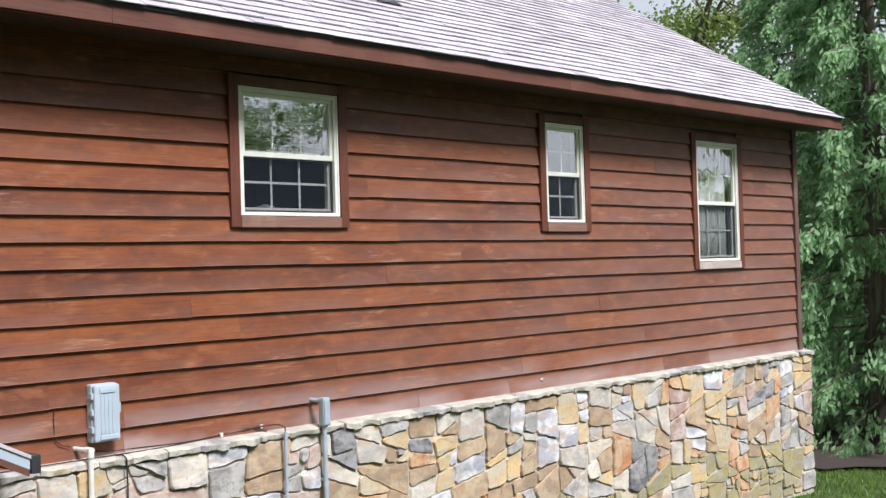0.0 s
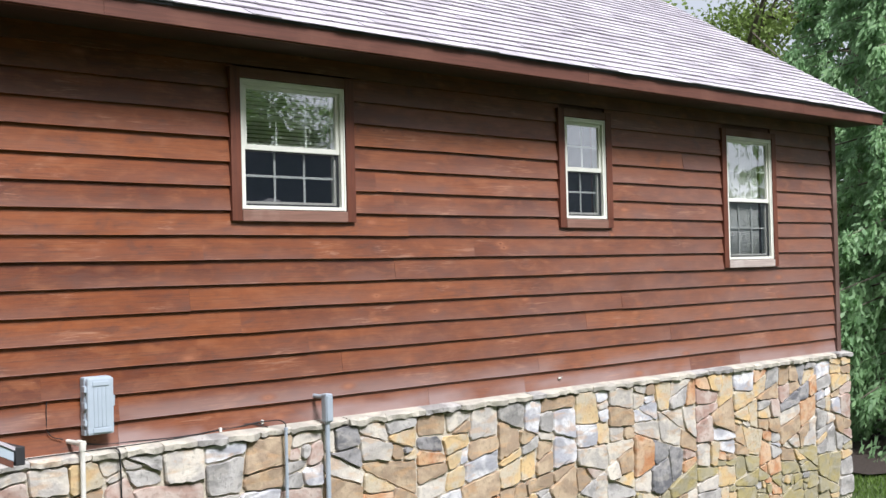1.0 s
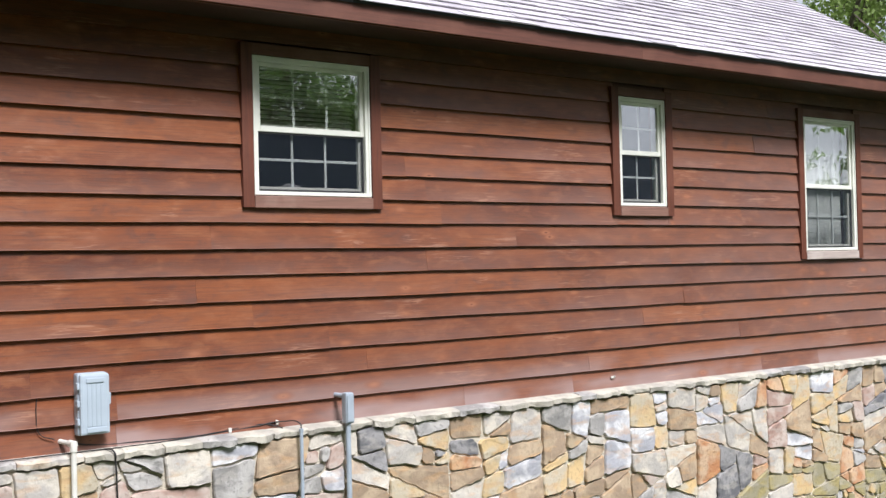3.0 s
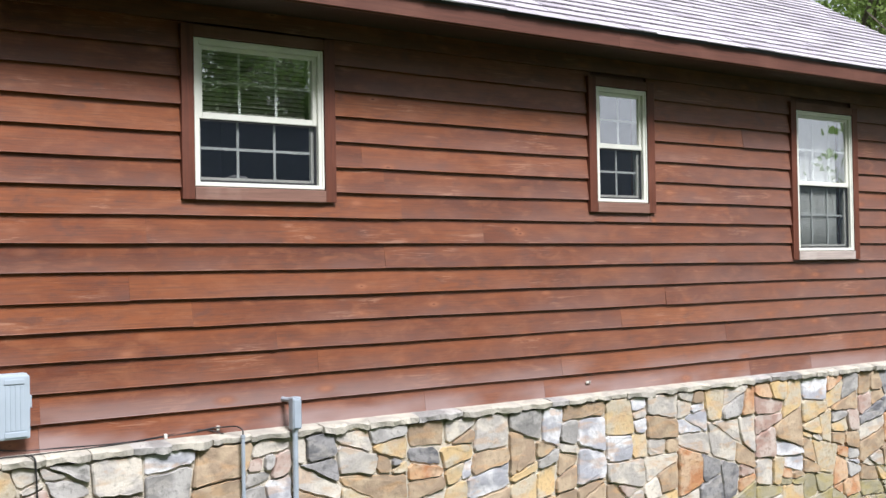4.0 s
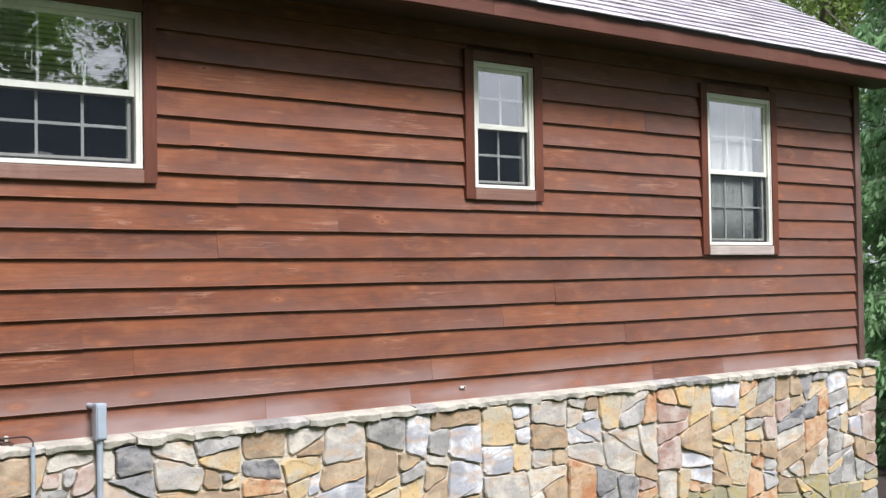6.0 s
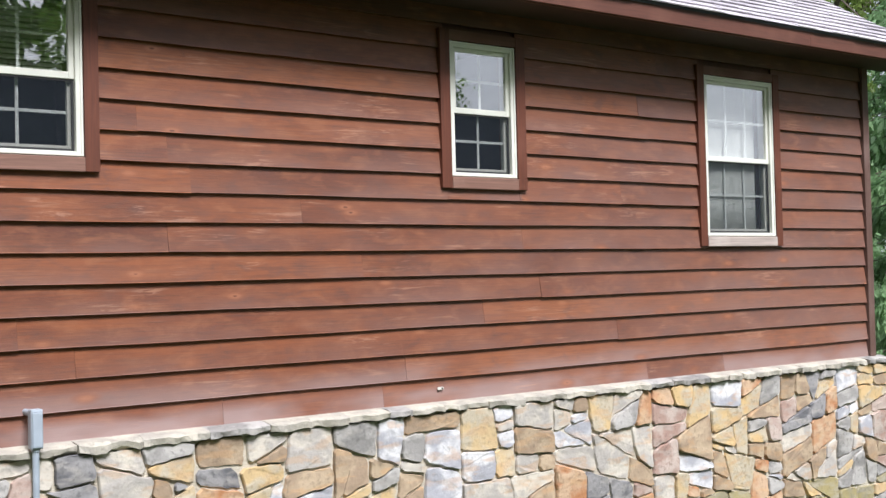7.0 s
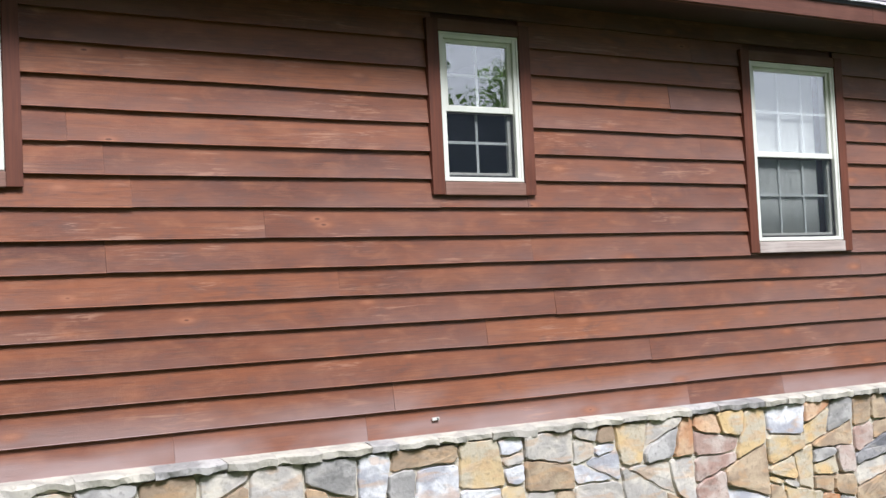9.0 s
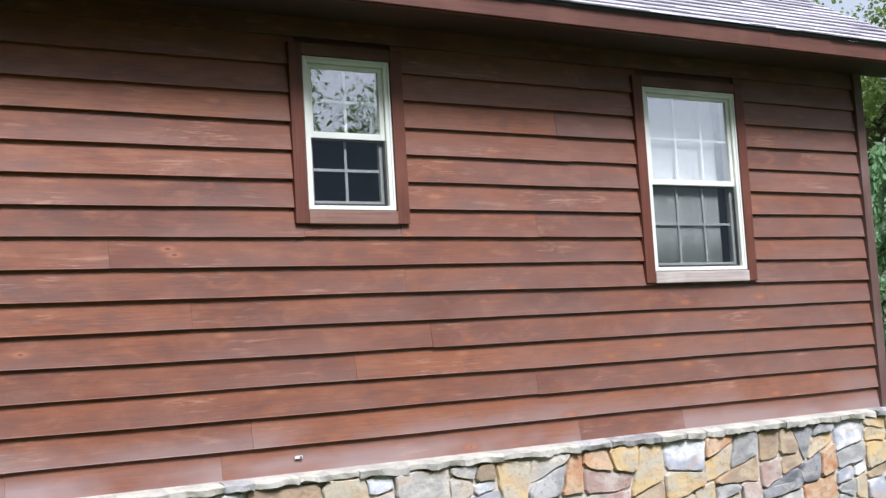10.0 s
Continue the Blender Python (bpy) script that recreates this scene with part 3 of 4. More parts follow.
# ---- stone base ----
FIELD_WEST = [(-1.48, -0.57, 0.09, 2), (-1.10, -0.62, 0.13, 0), (-0.87, -0.60, 0.06, 4), (-0.66, -0.67, 0.11, 0), (-0.38, -0.63, 0.12, 4), (-0.02, -0.68, 0.16, 1), (0.32, -0.70, 0.08, 4), (0.75, -0.64, 0.13, 6), (0.87, -0.64, 0.05, 5), (0.90, -0.52, 0.05, 4), (1.10, -0.68, 0.14, 0), (1.13, -0.55, 0.06, 0), (1.46, -0.65, 0.13, 5), (1.73, -0.80, 0.10, 1), (1.73, -0.70, 0.05, 5), (1.78, -0.59, 0.11, 1), (2.01, -0.63, 0.04, 1), (2.02, -0.57, 0.05, 1), (2.03, -0.74, 0.13, 2), (2.21, -0.87, 0.10, 7), (2.22, -0.58, 0.08, 6), (2.36, -0.82, 0.10, 3), (2.41, -0.60, 0.04, 0), (2.45, -0.53, 0.07, 4)]
FIELD_MID = [(2.49, -1.09, 0.17, 1), (2.62, -0.76, 0.16, 1), (2.65, -0.55, 0.07, 4), (2.73, -0.98, 0.11, 2), (2.81, -1.24, 0.14, 1), (2.83, -0.55, 0.08, 6), (2.98, -0.79, 0.17, 7), (2.99, -0.59, 0.06, 4), (3.15, -1.02, 0.16, 1), (3.30, -0.59, 0.15, 4), (3.31, -0.83, 0.14, 7), (3.48, -1.40, 0.15, 1), (3.49, -0.78, 0.08, 2), (3.55, -1.12, 0.20, 1), (3.69, -0.55, 0.09, 2), (3.71, -0.64, 0.06, 4), (3.80, -0.78, 0.13, 7), (3.87, -0.52, 0.05, 5), (3.87, -0.97, 0.11, 3), (3.99, -0.60, 0.15, 7), (4.13, -1.36, 0.22, 0), (4.20, -1.09, 0.12, 5), (4.26, -0.88, 0.20, 1), (4.27, -0.58, 0.09, 4)]
FIELD_EAST = [(4.51, -0.54, 0.15, 0), (4.51, -1.09, 0.13, 3), (4.58, -1.37, 0.15, 3), (4.64, -0.93, 0.06, 2), (4.64, -0.79, 0.10, 7), (4.92, -0.98, 0.15, 0), (4.92, -1.35, 0.23, 5), (4.93, -0.63, 0.13, 2), (5.17, -0.60, 0.11, 4), (5.31, -0.77, 0.19, 0), (5.47, -0.58, 0.11, 3), (5.49, -1.51, 0.19, 0), (5.53, -0.71, 0.11, 6), (5.63, -1.10, 0.24, 0), (5.95, -0.83, 0.21, 6), (5.98, -1.62, 0.28, 8), (5.99, -0.59, 0.16, 2), (6.16, -1.16, 0.17, 7), (6.25, -0.79, 0.10, 5), (6.35, -1.40, 0.16, 8), (6.39, -0.92, 0.12, 2), (6.46, -0.59, 0.08, 7), (6.55, -1.45, 0.19, 1), (6.62, -1.15, 0.16, 1)]
FIELD_END = [(6.63, -0.58, 0.09, 3), (6.71, -0.81, 0.18, 2), (6.82, -1.42, 0.14, 3), (6.91, -0.60, 0.12, 4), (7.00, -1.76, 0.21, 3), (7.03, -1.07, 0.17, 6), (7.09, -1.42, 0.15, 0), (7.11, -0.80, 0.13, 6), (7.24, -0.61, 0.14, 1), (7.42, -0.91, 0.15, 5), (7.52, -1.20, 0.20, 1), (7.54, -1.52, 0.16, 2), (7.58, -1.71, 0.21, 8), (7.60, -0.68, 0.13, 5), (7.77, -2.09, 0.12, 8), (7.83, -0.87, 0.13, 3), (7.94, -1.09, 0.20, 4), (8.02, -0.66, 0.15, 4), (8.05, -1.31, 0.17, 4), (8.14, -1.88, 0.18, 8), (8.17, -0.95, 0.17, 7), (8.45, -1.52, 0.17, 4), (8.48, -0.64, 0.15, 2), (8.52, -0.95, 0.21, 7)]
FIELD_CORNER = [(8.57, -1.28, 0.17, 0), (8.58, -1.98, 0.22, 8)]
SX0, SX1, STOP, SBOT = -4.2, 8.79, -0.487, -2.45


def cut(poly, px, pz, nx, nz):
    """The two halves of a convex polygon on either side of a line."""
    sides = []
    for sg in (1, -1):
        out = []
        for a, b in zip(poly, poly[1:] + poly[:1]):
            sa, sb = sg * ((a[0] - px) * nx + (a[1] - pz) * nz), sg * ((b[0] - px) * nx + (b[1] - pz) * nz)
            if sa <= 0:
                out.append(a)
            if (sa < 0 < sb) or (sb < 0 < sa):
                t = sa / (sa - sb)
                out.append((a[0] + (b[0] - a[0]) * t, a[1] + (b[1] - a[1]) * t))
        sides.append(out)
    return sides


def area_of(poly):
    return 0.5 * abs(sum(a[0] * b[1] - b[0] * a[1] for a, b in zip(poly, poly[1:] + poly[:1])))


def split_stones(poly, rng, out):
    """Break a patch of wall into angular stones of very uneven size by tilted cuts."""
    area = area_of(poly)
    if len(poly) < 3 or area < 0.0015:
        return
    if area < rng.choice((0.014, 0.035, 0.06, 0.08, 0.10, 0.12)):
        out.append(poly)
        return
    cx, cz = sum(p[0] for p in poly) / len(poly), sum(p[1] for p in poly) / len(poly)
    sxx = sum((p[0] - cx) ** 2 for p in poly)
    szz = sum((p[1] - cz) ** 2 for p in poly) * 2.3
    ang = (0.0 if sxx > szz else math.pi / 2) + rng.gauss(0, 0.25)
    shift = rng.uniform(-0.2, 0.2) * math.sqrt(area)
    nx, nz = math.cos(ang), math.sin(ang)
    for half in cut(poly, cx + nx * shift, cz + nz * shift, nx, nz):
        split_stones(half, rng, out)


def shrink(poly, d):
    """The convex polygon with every edge moved in by d."""
    n = len(poly)
    cur = list(poly)
    for k in range(n):
        a, b = poly[k], poly[(k + 1) % n]
        ex, ez = b[0] - a[0], b[1] - a[1]
        ln = math.hypot(ex, ez)
        if ln < 1e-6:
            continue
        nx, nz = -ez / ln, ex / ln
        out = []
        for p, q in zip(cur, cur[1:] + cur[:1]):
            sp, sq = (p[0] - a[0]) * nx + (p[1] - a[1]) * nz - d, (q[0] - a[0]) * nx + (q[1] - a[1]) * nz - d
            if sp >= 0:
                out.append(p)
            if (sp < 0 < sq) or (sq < 0 < sp):
                t = sp / (sp - sq)
                out.append((p[0] + (q[0] - p[0]) * t, p[1] + (q[1] - p[1]) * t))
        cur = out
        if len(cur) < 3:
            return []
    return cur


def stone_mesh(poly, rng):
    """A rough stone face standing out of the mortar, with a chipped rounded rim."""
    pts = []
    n = len(poly)
    for k in range(n):
        a, b = poly[k], poly[(k + 1) % n]
        ln = math.hypot(b[0] - a[0], b[1] - a[1])
        m = max(1, int(ln / 0.045))
        for s in range(m):
            t = s / m
            if s == 0:   # broken corner
                p0 = poly[k - 1]
                l0 = math.hypot(p0[0] - a[0], p0[1] - a[1]) or 1
                for q, lq in ((p0, l0), (b, max(ln, 1e-6))):
                    back = min(0.3 * lq, rng.uniform(0.008, 0.034))
                    pts.append((a[0] + (q[0] - a[0]) / lq * back, a[1] + (q[1] - a[1]) / lq * back))
            else:
                pts.append((a[0] + (b[0] - a[0]) * t, a[1] + (b[1] - a[1]) * t))
    cx, cz = sum(p[0] for p in pts) / len(pts), sum(p[1] for p in pts) / len(pts)
    seed = rng.uniform(0, 90)
    tx, tz = rng.uniform(-0.07, 0.07), rng.uniform(-0.05, 0.09)
    proud = rng.uniform(-0.024, 0.0)
    verts, rings = [], []
    for shr, y in ((1.0, -0.060), (1.0, -0.100), (0.955, -0.112)):
        ringv = []
        for x, z in pts:
            jx, jz = 0.013 * noise.noise((x * 15, z * 15, 3.1)), 0.013 * noise.noise((x * 15, z * 15, 8.7))
            px, pz = cx + (x + jx - cx) * shr, cz + (z + jz - cz) * shr
            dy = 0.006 * noise.noise((px * 9, pz * 9, seed)) + 0.005 * noise.noise((px * 26, pz * 26, seed)) + tx * (px - cx) + tz * (pz - cz) + proud if y < -0.07 else 0
            verts.append((px, y + dy, pz))
            ringv.append(len(verts) - 1)
        rings.append(ringv)
    faces = []
    m = len(pts)
    for a, b in zip(rings, rings[1:]):
        for i in range(m):
            j = (i + 1) % m
            faces.append((a[i], a[j], b[j], b[i]))
    faces.append(tuple(rings[-1]))
    return pydata("stone", verts, faces)


def build_stone_base():
    base = tagged(part("foundation_wall", block(X0, SX1 - 0.02, -0.0985, 0.2, -2.7, -0.4895), MORTAR), "mortared fieldstone base wall in cream, ochre and grey", "stone wall", kind="structure")
    rng = random.Random(12)
    seeds = FIELD_WEST + FIELD_MID + FIELD_EAST + FIELD_END + FIELD_CORNER
    cells, x = [], SX0 + 1.9
    while x < SX1 - 0.05:   # rough bays first, so that no cut runs along the whole wall
        w = min(rng.uniform(0.7, 1.1), SX1 - x)
        w = SX1 - x if SX1 - x - w < 0.4 else w
        split_stones([(x, SBOT + 0.3), (x + w, SBOT + 0.3), (x + w, STOP), (x, STOP)], rng, cells)
        x += w
    for cell in cells:
        mx, mz = sum(p[0] for p in cell) / len(cell), sum(p[1] for p in cell) / len(cell)
        near = min(seeds, key=lambda q: (q[0] - mx) ** 2 + (q[1] - mz) ** 2)
        if math.hypot(near[0] - mx, near[1] - mz) < 0.22 and rng.random() < 0.65:
            tone = near[3]
        else:
            tone = rng.choice((0, 0, 0, 1, 1, 1, 2, 2, 3, 6, 7, 4) if mz > -1.45 else (8, 8, 8, 1, 2, 4))
        poly = shrink(cell, rng.uniform(0.004, 0.009))
        if len(poly) < 3 or area_of(poly) < 0.0009:
            continue
        put("stone", stone_mesh(poly, rng), STONES[tone], base)
    # ledge of thin cap stones
    x = SX0
    while x < SX1 + 0.02:
        ln = min(rng.uniform(0.16, 0.46), SX1 + 0.035 - x)
        if SX1 + 0.035 - x - ln < 0.1:
            ln = SX1 + 0.035 - x
        n = max(4, int(ln / 0.028))
        th, seed = rng.uniform(-0.004, 0.006), rng.uniform(0, 50)
        verts, faces = [], []
        for i in range(n + 1):
            xx = x + 0.001 + (ln - 0.002) * i / n
            e = 0.008 if i in (0, n) else 0.0
            f = 0.030 * noise.noise((xx * 6, seed, 0)) + 0.014 * noise.noise((xx * 19, seed, 4))
            low = 0.022 * noise.noise((xx * 8, seed, 9)) + 0.008 * noise.noise((xx * 24, seed, 2))
            for k, (y, z) in enumerate(((-0.012, -0.424), (-0.118 + f + e, -0.438), (-0.150 + f + e, -0.450 + low * 0.5), (-0.146 + f + e, -0.484 - th + low), (-0.10, -0.4895 - th))):
                if k:
                    y += 0.014 * noise.noise((xx * 10, k * 3.7, seed))
                    z += 0.008 * noise.noise((xx * 14, k * 5.1, seed)) * (k < 4)
                verts.append((xx, y, z))
            verts.append((xx, -0.012, -0.4895 - th))
        for i in range(n):
            for k in range(6):
                a, b = i * 6 + k, i * 6 + (k + 1) % 6
                faces.append((a, a + 6, b + 6, b))
        faces += [tuple(range(6)), tuple(range(n * 6 + 5, n * 6 - 1, -1))]
        put("cap_stone", pydata("cap_stone", verts, faces), STONES[rng.choice((9, 9, 9, 9, 9, 9, 9, 0, 4))], base)
        x += ln
    return base


# ---- fittings on the wall ----
def build_phone_box():
    """A grey plastic utility box with a ribbed, hinged lid."""
    x0, x1, z0, z1 = -1.272, -1.084, -0.330, 0.046
    box = tagged(empty("utility_box"), "grey ribbed plastic utility box screwed to the siding", "utility box")
    body = part("body", block(x0, x1, -0.078, -0.014, z0, z1, 0.012), GREY_PLASTIC, box)
    bm = block(x0 + 0.004, x1 + 0.002, -0.112, -0.079, z0 + 0.004, z1 + 0.010, 0.015)
    for v in bm.verts:   # gently arched top
        if v.co.z > z1 - 0.03:
            v.co.z -= 2.2 * (v.co.x - (x0 + x1) / 2) ** 2
    lid = part("lid", bm, GREY_PLASTIC, box)
    for k in range(4):
        xx = x0 + 0.046 + k * 0.028
        part("rib", block(xx, xx + 0.019, -0.116, -0.1115, z0 + 0.055, z1 - 0.065, 0.002), GREY_PLASTIC, lid)
    part("rib", block(x0 + 0.040, x1 - 0.035, -0.119, -0.1115, z1 - 0.058, z1 - 0.030, 0.003), GREY_PLASTIC, lid)
    part("rib", block(x0 + 0.040, x1 - 0.022, -0.119, -0.1115, z0 + 0.018, z0 + 0.048, 0.003), GREY_PLASTIC, lid)
    for zz in (-0.03, -0.135, -0.245):
        part("hinge", block(x0 - 0.010, x0 + 0.005, -0.098, -0.062, zz - 0.02, zz + 0.02, 0.004), GREY_PLASTIC, box)
    part("latch", block(x1 - 0.002, x1 + 0.012, -0.105, -0.075, -0.15, -0.08, 0.005), GREY_PLASTIC, box)


def build_white_pipe():
    pipe = tagged(empty("white_pipe"), "white plastic pipe elbowed into the siding above the stones", "pipe")
    zt = -0.360
    z0 = ground_z(-1.340, -0.17)
    part("riser", rod(bmesh.new(), (-1.340, -0.172, z0), (-1.340, -0.172, zt - 0.02), 0.0165, seg=16), WHITE_PIPE, pipe, smooth=False)
    part("stub", rod(bmesh.new(), (-1.362, 0.01, zt + 0.004), (-1.340, -0.15, zt), 0.0145, seg=16), WHITE_PIPE, pipe)
    el = bmesh.new()
    rod(el, (-1.340, -0.172, zt - 0.045), (-1.340, -0.172, zt + 0.016), 0.0215, seg=16)
    rod(el, (-1.340, -0.115, zt), (-1.340, -0.186, zt), 0.0205, seg=16)
    part("elbow", el, WHITE_PIPE, pipe)


def build_conduits():
    con = tagged(empty("electric_conduit"), "grey conduit with an access elbow entering the siding", "conduit")
    x, y = 0.622, -0.172
    part("riser", rod(bmesh.new(), (x, y, ground_z(x, y)), (x, y, -0.43), 0.0185, seg=18), GREY_PIPE, con)
    bm = block(x - 0.032, x + 0.034, y - 0.030, y + 0.030, -0.432, -0.219, 0.011)
    fit_body = part("elbow_body", bm, GREY_PIPE, con)
    part("cover", block(x - 0.026, x + 0.028, y - 0.037, y - 0.0305, -0.422, -0.236, 0.006), GREY_PIPE, fit_body, "flat grey cover plate")
    part("stub", rod(bmesh.new(), (x, y + 0.02, -0.246), (x, 0.01, -0.244), 0.0165, seg=16), GREY_PIPE, con)
    part("collar", rod(bmesh.new(), (x, y, -0.445), (x, y, -0.428), 0.023, seg=18), GREY_PIPE, con)
    thin = tagged(empty("cable_conduit"), "thin grey conduit with a black cable running into its top", "conduit")
    part("riser", rod(bmesh.new(), (0.232, -0.185, ground_z(0.232, -0.185)), (0.232, -0.185, -0.432), 0.0125, seg=14), GREY_PIPE, thin)
    part("collar", rod(bmesh.new(), (0.232, -0.185, -0.448), (0.232, -0.185, -0.428), 0.0155, seg=14), GREY_PIPE, thin)
    cab = tagged(empty("black_cable"), "thin black cable sagging along the stone ledge", "cable")
    tube("strand", [(0.232, -0.185, -0.432), (0.235, -0.170, -0.398), (0.16, -0.05, -0.385), (-0.02, -0.024, -0.400), (-0.4, -0.022, -0.418), (-0.85, -0.022, -0.412), (-1.24, -0.022, -0.385), (-1.33, -0.04, -0.352)], 0.0045, CABLE, cab)
    tube("strand", [(0.17, -0.05, -0.43), (0.05, -0.022, -0.395), (-0.25, -0.022, -0.408), (-0.62, -0.05, -0.424), (-1.0, -0.07, -0.426), (-1.3, -0.08, -0.424), (-1.9, -0.08, -0.424), (-3.0, -0.08, -0.424)], 0.004, CABLE, cab)
    tube("strand", [(-1.50, -0.02, -0.09), (-1.505, -0.022, -0.18), (-1.485, -0.022, -0.30), (-1.40, -0.03, -0.34)], 0.003, CABLE, cab)
    tube("strand", [(-1.10, -0.05, -0.428), (-1.08, -0.158, -0.440), (-1.075, -0.160, -0.50), (-1.06, -0.145, -0.75), (-1.05, -0.150, -1.2), (-1.05, -0.150, ground_z(-1.05, -0.15))], 0.0055, CABLE, cab)
    for cx, cz in ((0.14, -0.392), (-0.22, -0.409)):
        part("cable_clip", block(cx - 0.010, cx + 0.010, -0.034, -0.016, cz - 0.014, cz + 0.016, 0.003), CLIP, cab, "small white cable clip")


def build_lean_to():
    """The low end of a small side-porch roof that slopes down along the wall."""
    ze, k = -0.268, 0.50
    lean = tagged(empty("porch_roof"), "low end of a small porch roof with grey rake and black gutter", "porch roof")

    def sloped(x0, x1, y0, y1, lo, hi):
        bm = block(x0, x1, y0, y1, 0, 1)
        for v in bm.verts:
            v.co.z = ze + k * (-1.97 - v.co.x) + (hi if v.co.z > 0.5 else lo)
        return bm

    part("roof_panel", sloped(-4.2, -1.97, -0.615, -0.16, -0.022, 0.0), SHINGLE, lean, "grey shingle strip")
    part("rake_board", sloped(-4.2, -1.982, -0.605, -0.585, -0.085, -0.024), GREY_PLASTIC, lean, "pale grey rake board")
    part("rake_trim", sloped(-4.2, -1.984, -0.603, -0.580, -0.125, -0.087), FASCIA, lean, "brown lower trim")
    part("gutter", block(-1.978, -1.922, -0.622, -0.16, ze - 0.105, ze + 0.002, 0.006), DRIP, lean, "black gutter end")
    body = block(-4.1, -2.5, -0.56, -0.165, -2.0, 1)
    for v in body.verts:
        if v.co.z > 0:
            v.co.z = ze + k * (-1.97 - v.co.x) - 0.13
    part("side_wall", body, SIDING, lean)


def build_vent():
    vent = tagged(empty("roof_vent"), "small grey metal plumbing vent on the shingle roof", "roof vent")
    x, y = 2.13, 0.66
    z = eave_z(x) + 0.164 + PITCH * (y - EAVE_Y)
    bm = bmesh.new()
    vs = [bm.verts.new((x + a, y + b, z + PITCH * b + 0.012)) for a, b in ((-0.15, -0.16), (0.15, -0.16), (0.15, 0.18), (-0.15, 0.18))]
    bm.faces.new(vs)
    bmesh.ops.solidify(bm, geom=bm.faces[:], thickness=0.004)
    part("flashing", bm, VENT, vent)
    part("pipe", rod(bmesh.new(), (x, y, z), (x, y, z + 0.30), 0.055, 0.045, seg=18), VENT, vent)


def build_nail_plate():
    plate = part("nail_plate", block(3.435, 3.485, -0.030, -0.020, -0.346, -0.328, 0.002), CLIP, WALL, "small pale metal plate nailed to the bottom board")
    part("nail_head", rod(bmesh.new(), (3.472, -0.034, -0.337), (3.472, -0.029, -0.337), 0.006, seg=8), DARK_SEAL, plate)


build_nail_plate()
build_phone_box()
build_white_pipe()
build_conduits()
build_lean_to()
build_vent()

# ---- trees and shrubs ----
def ribbons(rng, tips, dirs, length, width):
    """Small pointed leaf blades: one rhombus at every tip, along its direction."""
    n = len(tips)
    side = np.cross(dirs, rng.normal(size=(n, 3)))
    side /= np.linalg.norm(side, axis=1)[:, None] + 1e-9
    L = length * rng.uniform(0.6, 1.3, (n, 1))
    Wd = width * rng.uniform(0.7, 1.3, (n, 1))
    a, b, c, d = tips, tips + dirs * L * 0.45 + side * Wd, tips + dirs * L, tips + dirs * L * 0.45 - side * Wd
    verts = np.stack([a, b, c, d], 1).reshape(-1, 3)
    faces = np.arange(4 * n).reshape(-1, 4)
    return verts, faces


def leaf_mesh(name, rng, tips, dirs, length, width):
    v, f = ribbons(rng, tips, dirs, length, width)
    me = bpy.data.meshes.new(name)
    me.vertices.add(len(v))
    me.vertices.foreach_set("co", v.astype(np.float32).ravel())
    me.loops.add(f.size)
    me.loops.foreach_set("vertex_index", f.astype(np.int32).ravel())
    me.polygons.add(len(f))
    me.polygons.foreach_set("loop_start", np.arange(0, f.size, 4, dtype=np.int32))
    me.update(calc_edges=True)
    return me


def conifer(x, y, height, radius, seed, fine=1.0):
    """A drooping spruce: straight trunk, sweeping limbs, hanging sprays."""
    rng = np.random.default_rng(seed)
    z0 = ground_z(x, y) - 0.1
    tree = tagged(empty("spruce_tree"), "tall dark green spruce with drooping branches", "tree", group="spruces beside the house")
    bm = rod(bmesh.new(), (x, y, z0), (x, y, z0 + height), 0.022 * height, 0.02, 10)
    tips, dirs = [], []
    nb = int(15 * height)
    for k in range(nb):
        h = 0.04 + 0.94 * (k + rng.uniform()) / nb
        reach = radius * (1 - h) ** 0.75 * rng.uniform(0.65, 1.12)
        ang = k * 2.4 + rng.uniform(-0.4, 0.4)
        out = np.array([math.cos(ang), math.sin(ang), 0])
        zz = z0 + h * height
        base = np.array([x, y, zz])
        bend = lambda t: base + out * reach * t + np.array([0, 0, reach * (0.10 * t - 0.42 * t * t + 0.14 * t ** 4)])
        if h < 0.75:
            p = [bend(t) for t in (0, 0.35, 0.7, 1.0)]
            for q0, q1, ra in zip(p, p[1:], (0.035, 0.022, 0.012)):
                rod(bm, q0, q1, ra, ra * 0.6, 5)
        m = int((5 + 9 * reach) * fine)
        sid = np.array([-out[1], out[0], 0])
        for s in range(m):
            t = rng.uniform(0.12, 1.0) ** 0.55
            o = bend(t) + sid * rng.normal(0, 0.16 * reach * (1.15 - t)) + np.array([0, 0, rng.normal(0, 0.04)])
            cnt = 15
            hang = rng.uniform(0.15, 0.5)
            u = rng.uniform(0, 1, (cnt, 1))
            tips.append(o + u * np.array([[0, 0, -hang]]) + u * out * 0.10 + rng.normal(0, 0.035, (cnt, 3)))
            d = np.array([0, 0, -0.85]) + out * 0.45 + rng.normal(0, 0.42, (cnt, 3))
            dirs.append(d / np.linalg.norm(d, axis=1)[:, None])
    part("trunk", bm, BARK, tree)
    put("crown", leaf_mesh("crown", rng, np.concatenate(tips), np.concatenate(dirs), 0.17, 0.030), NEEDLE, tree)
    return tree


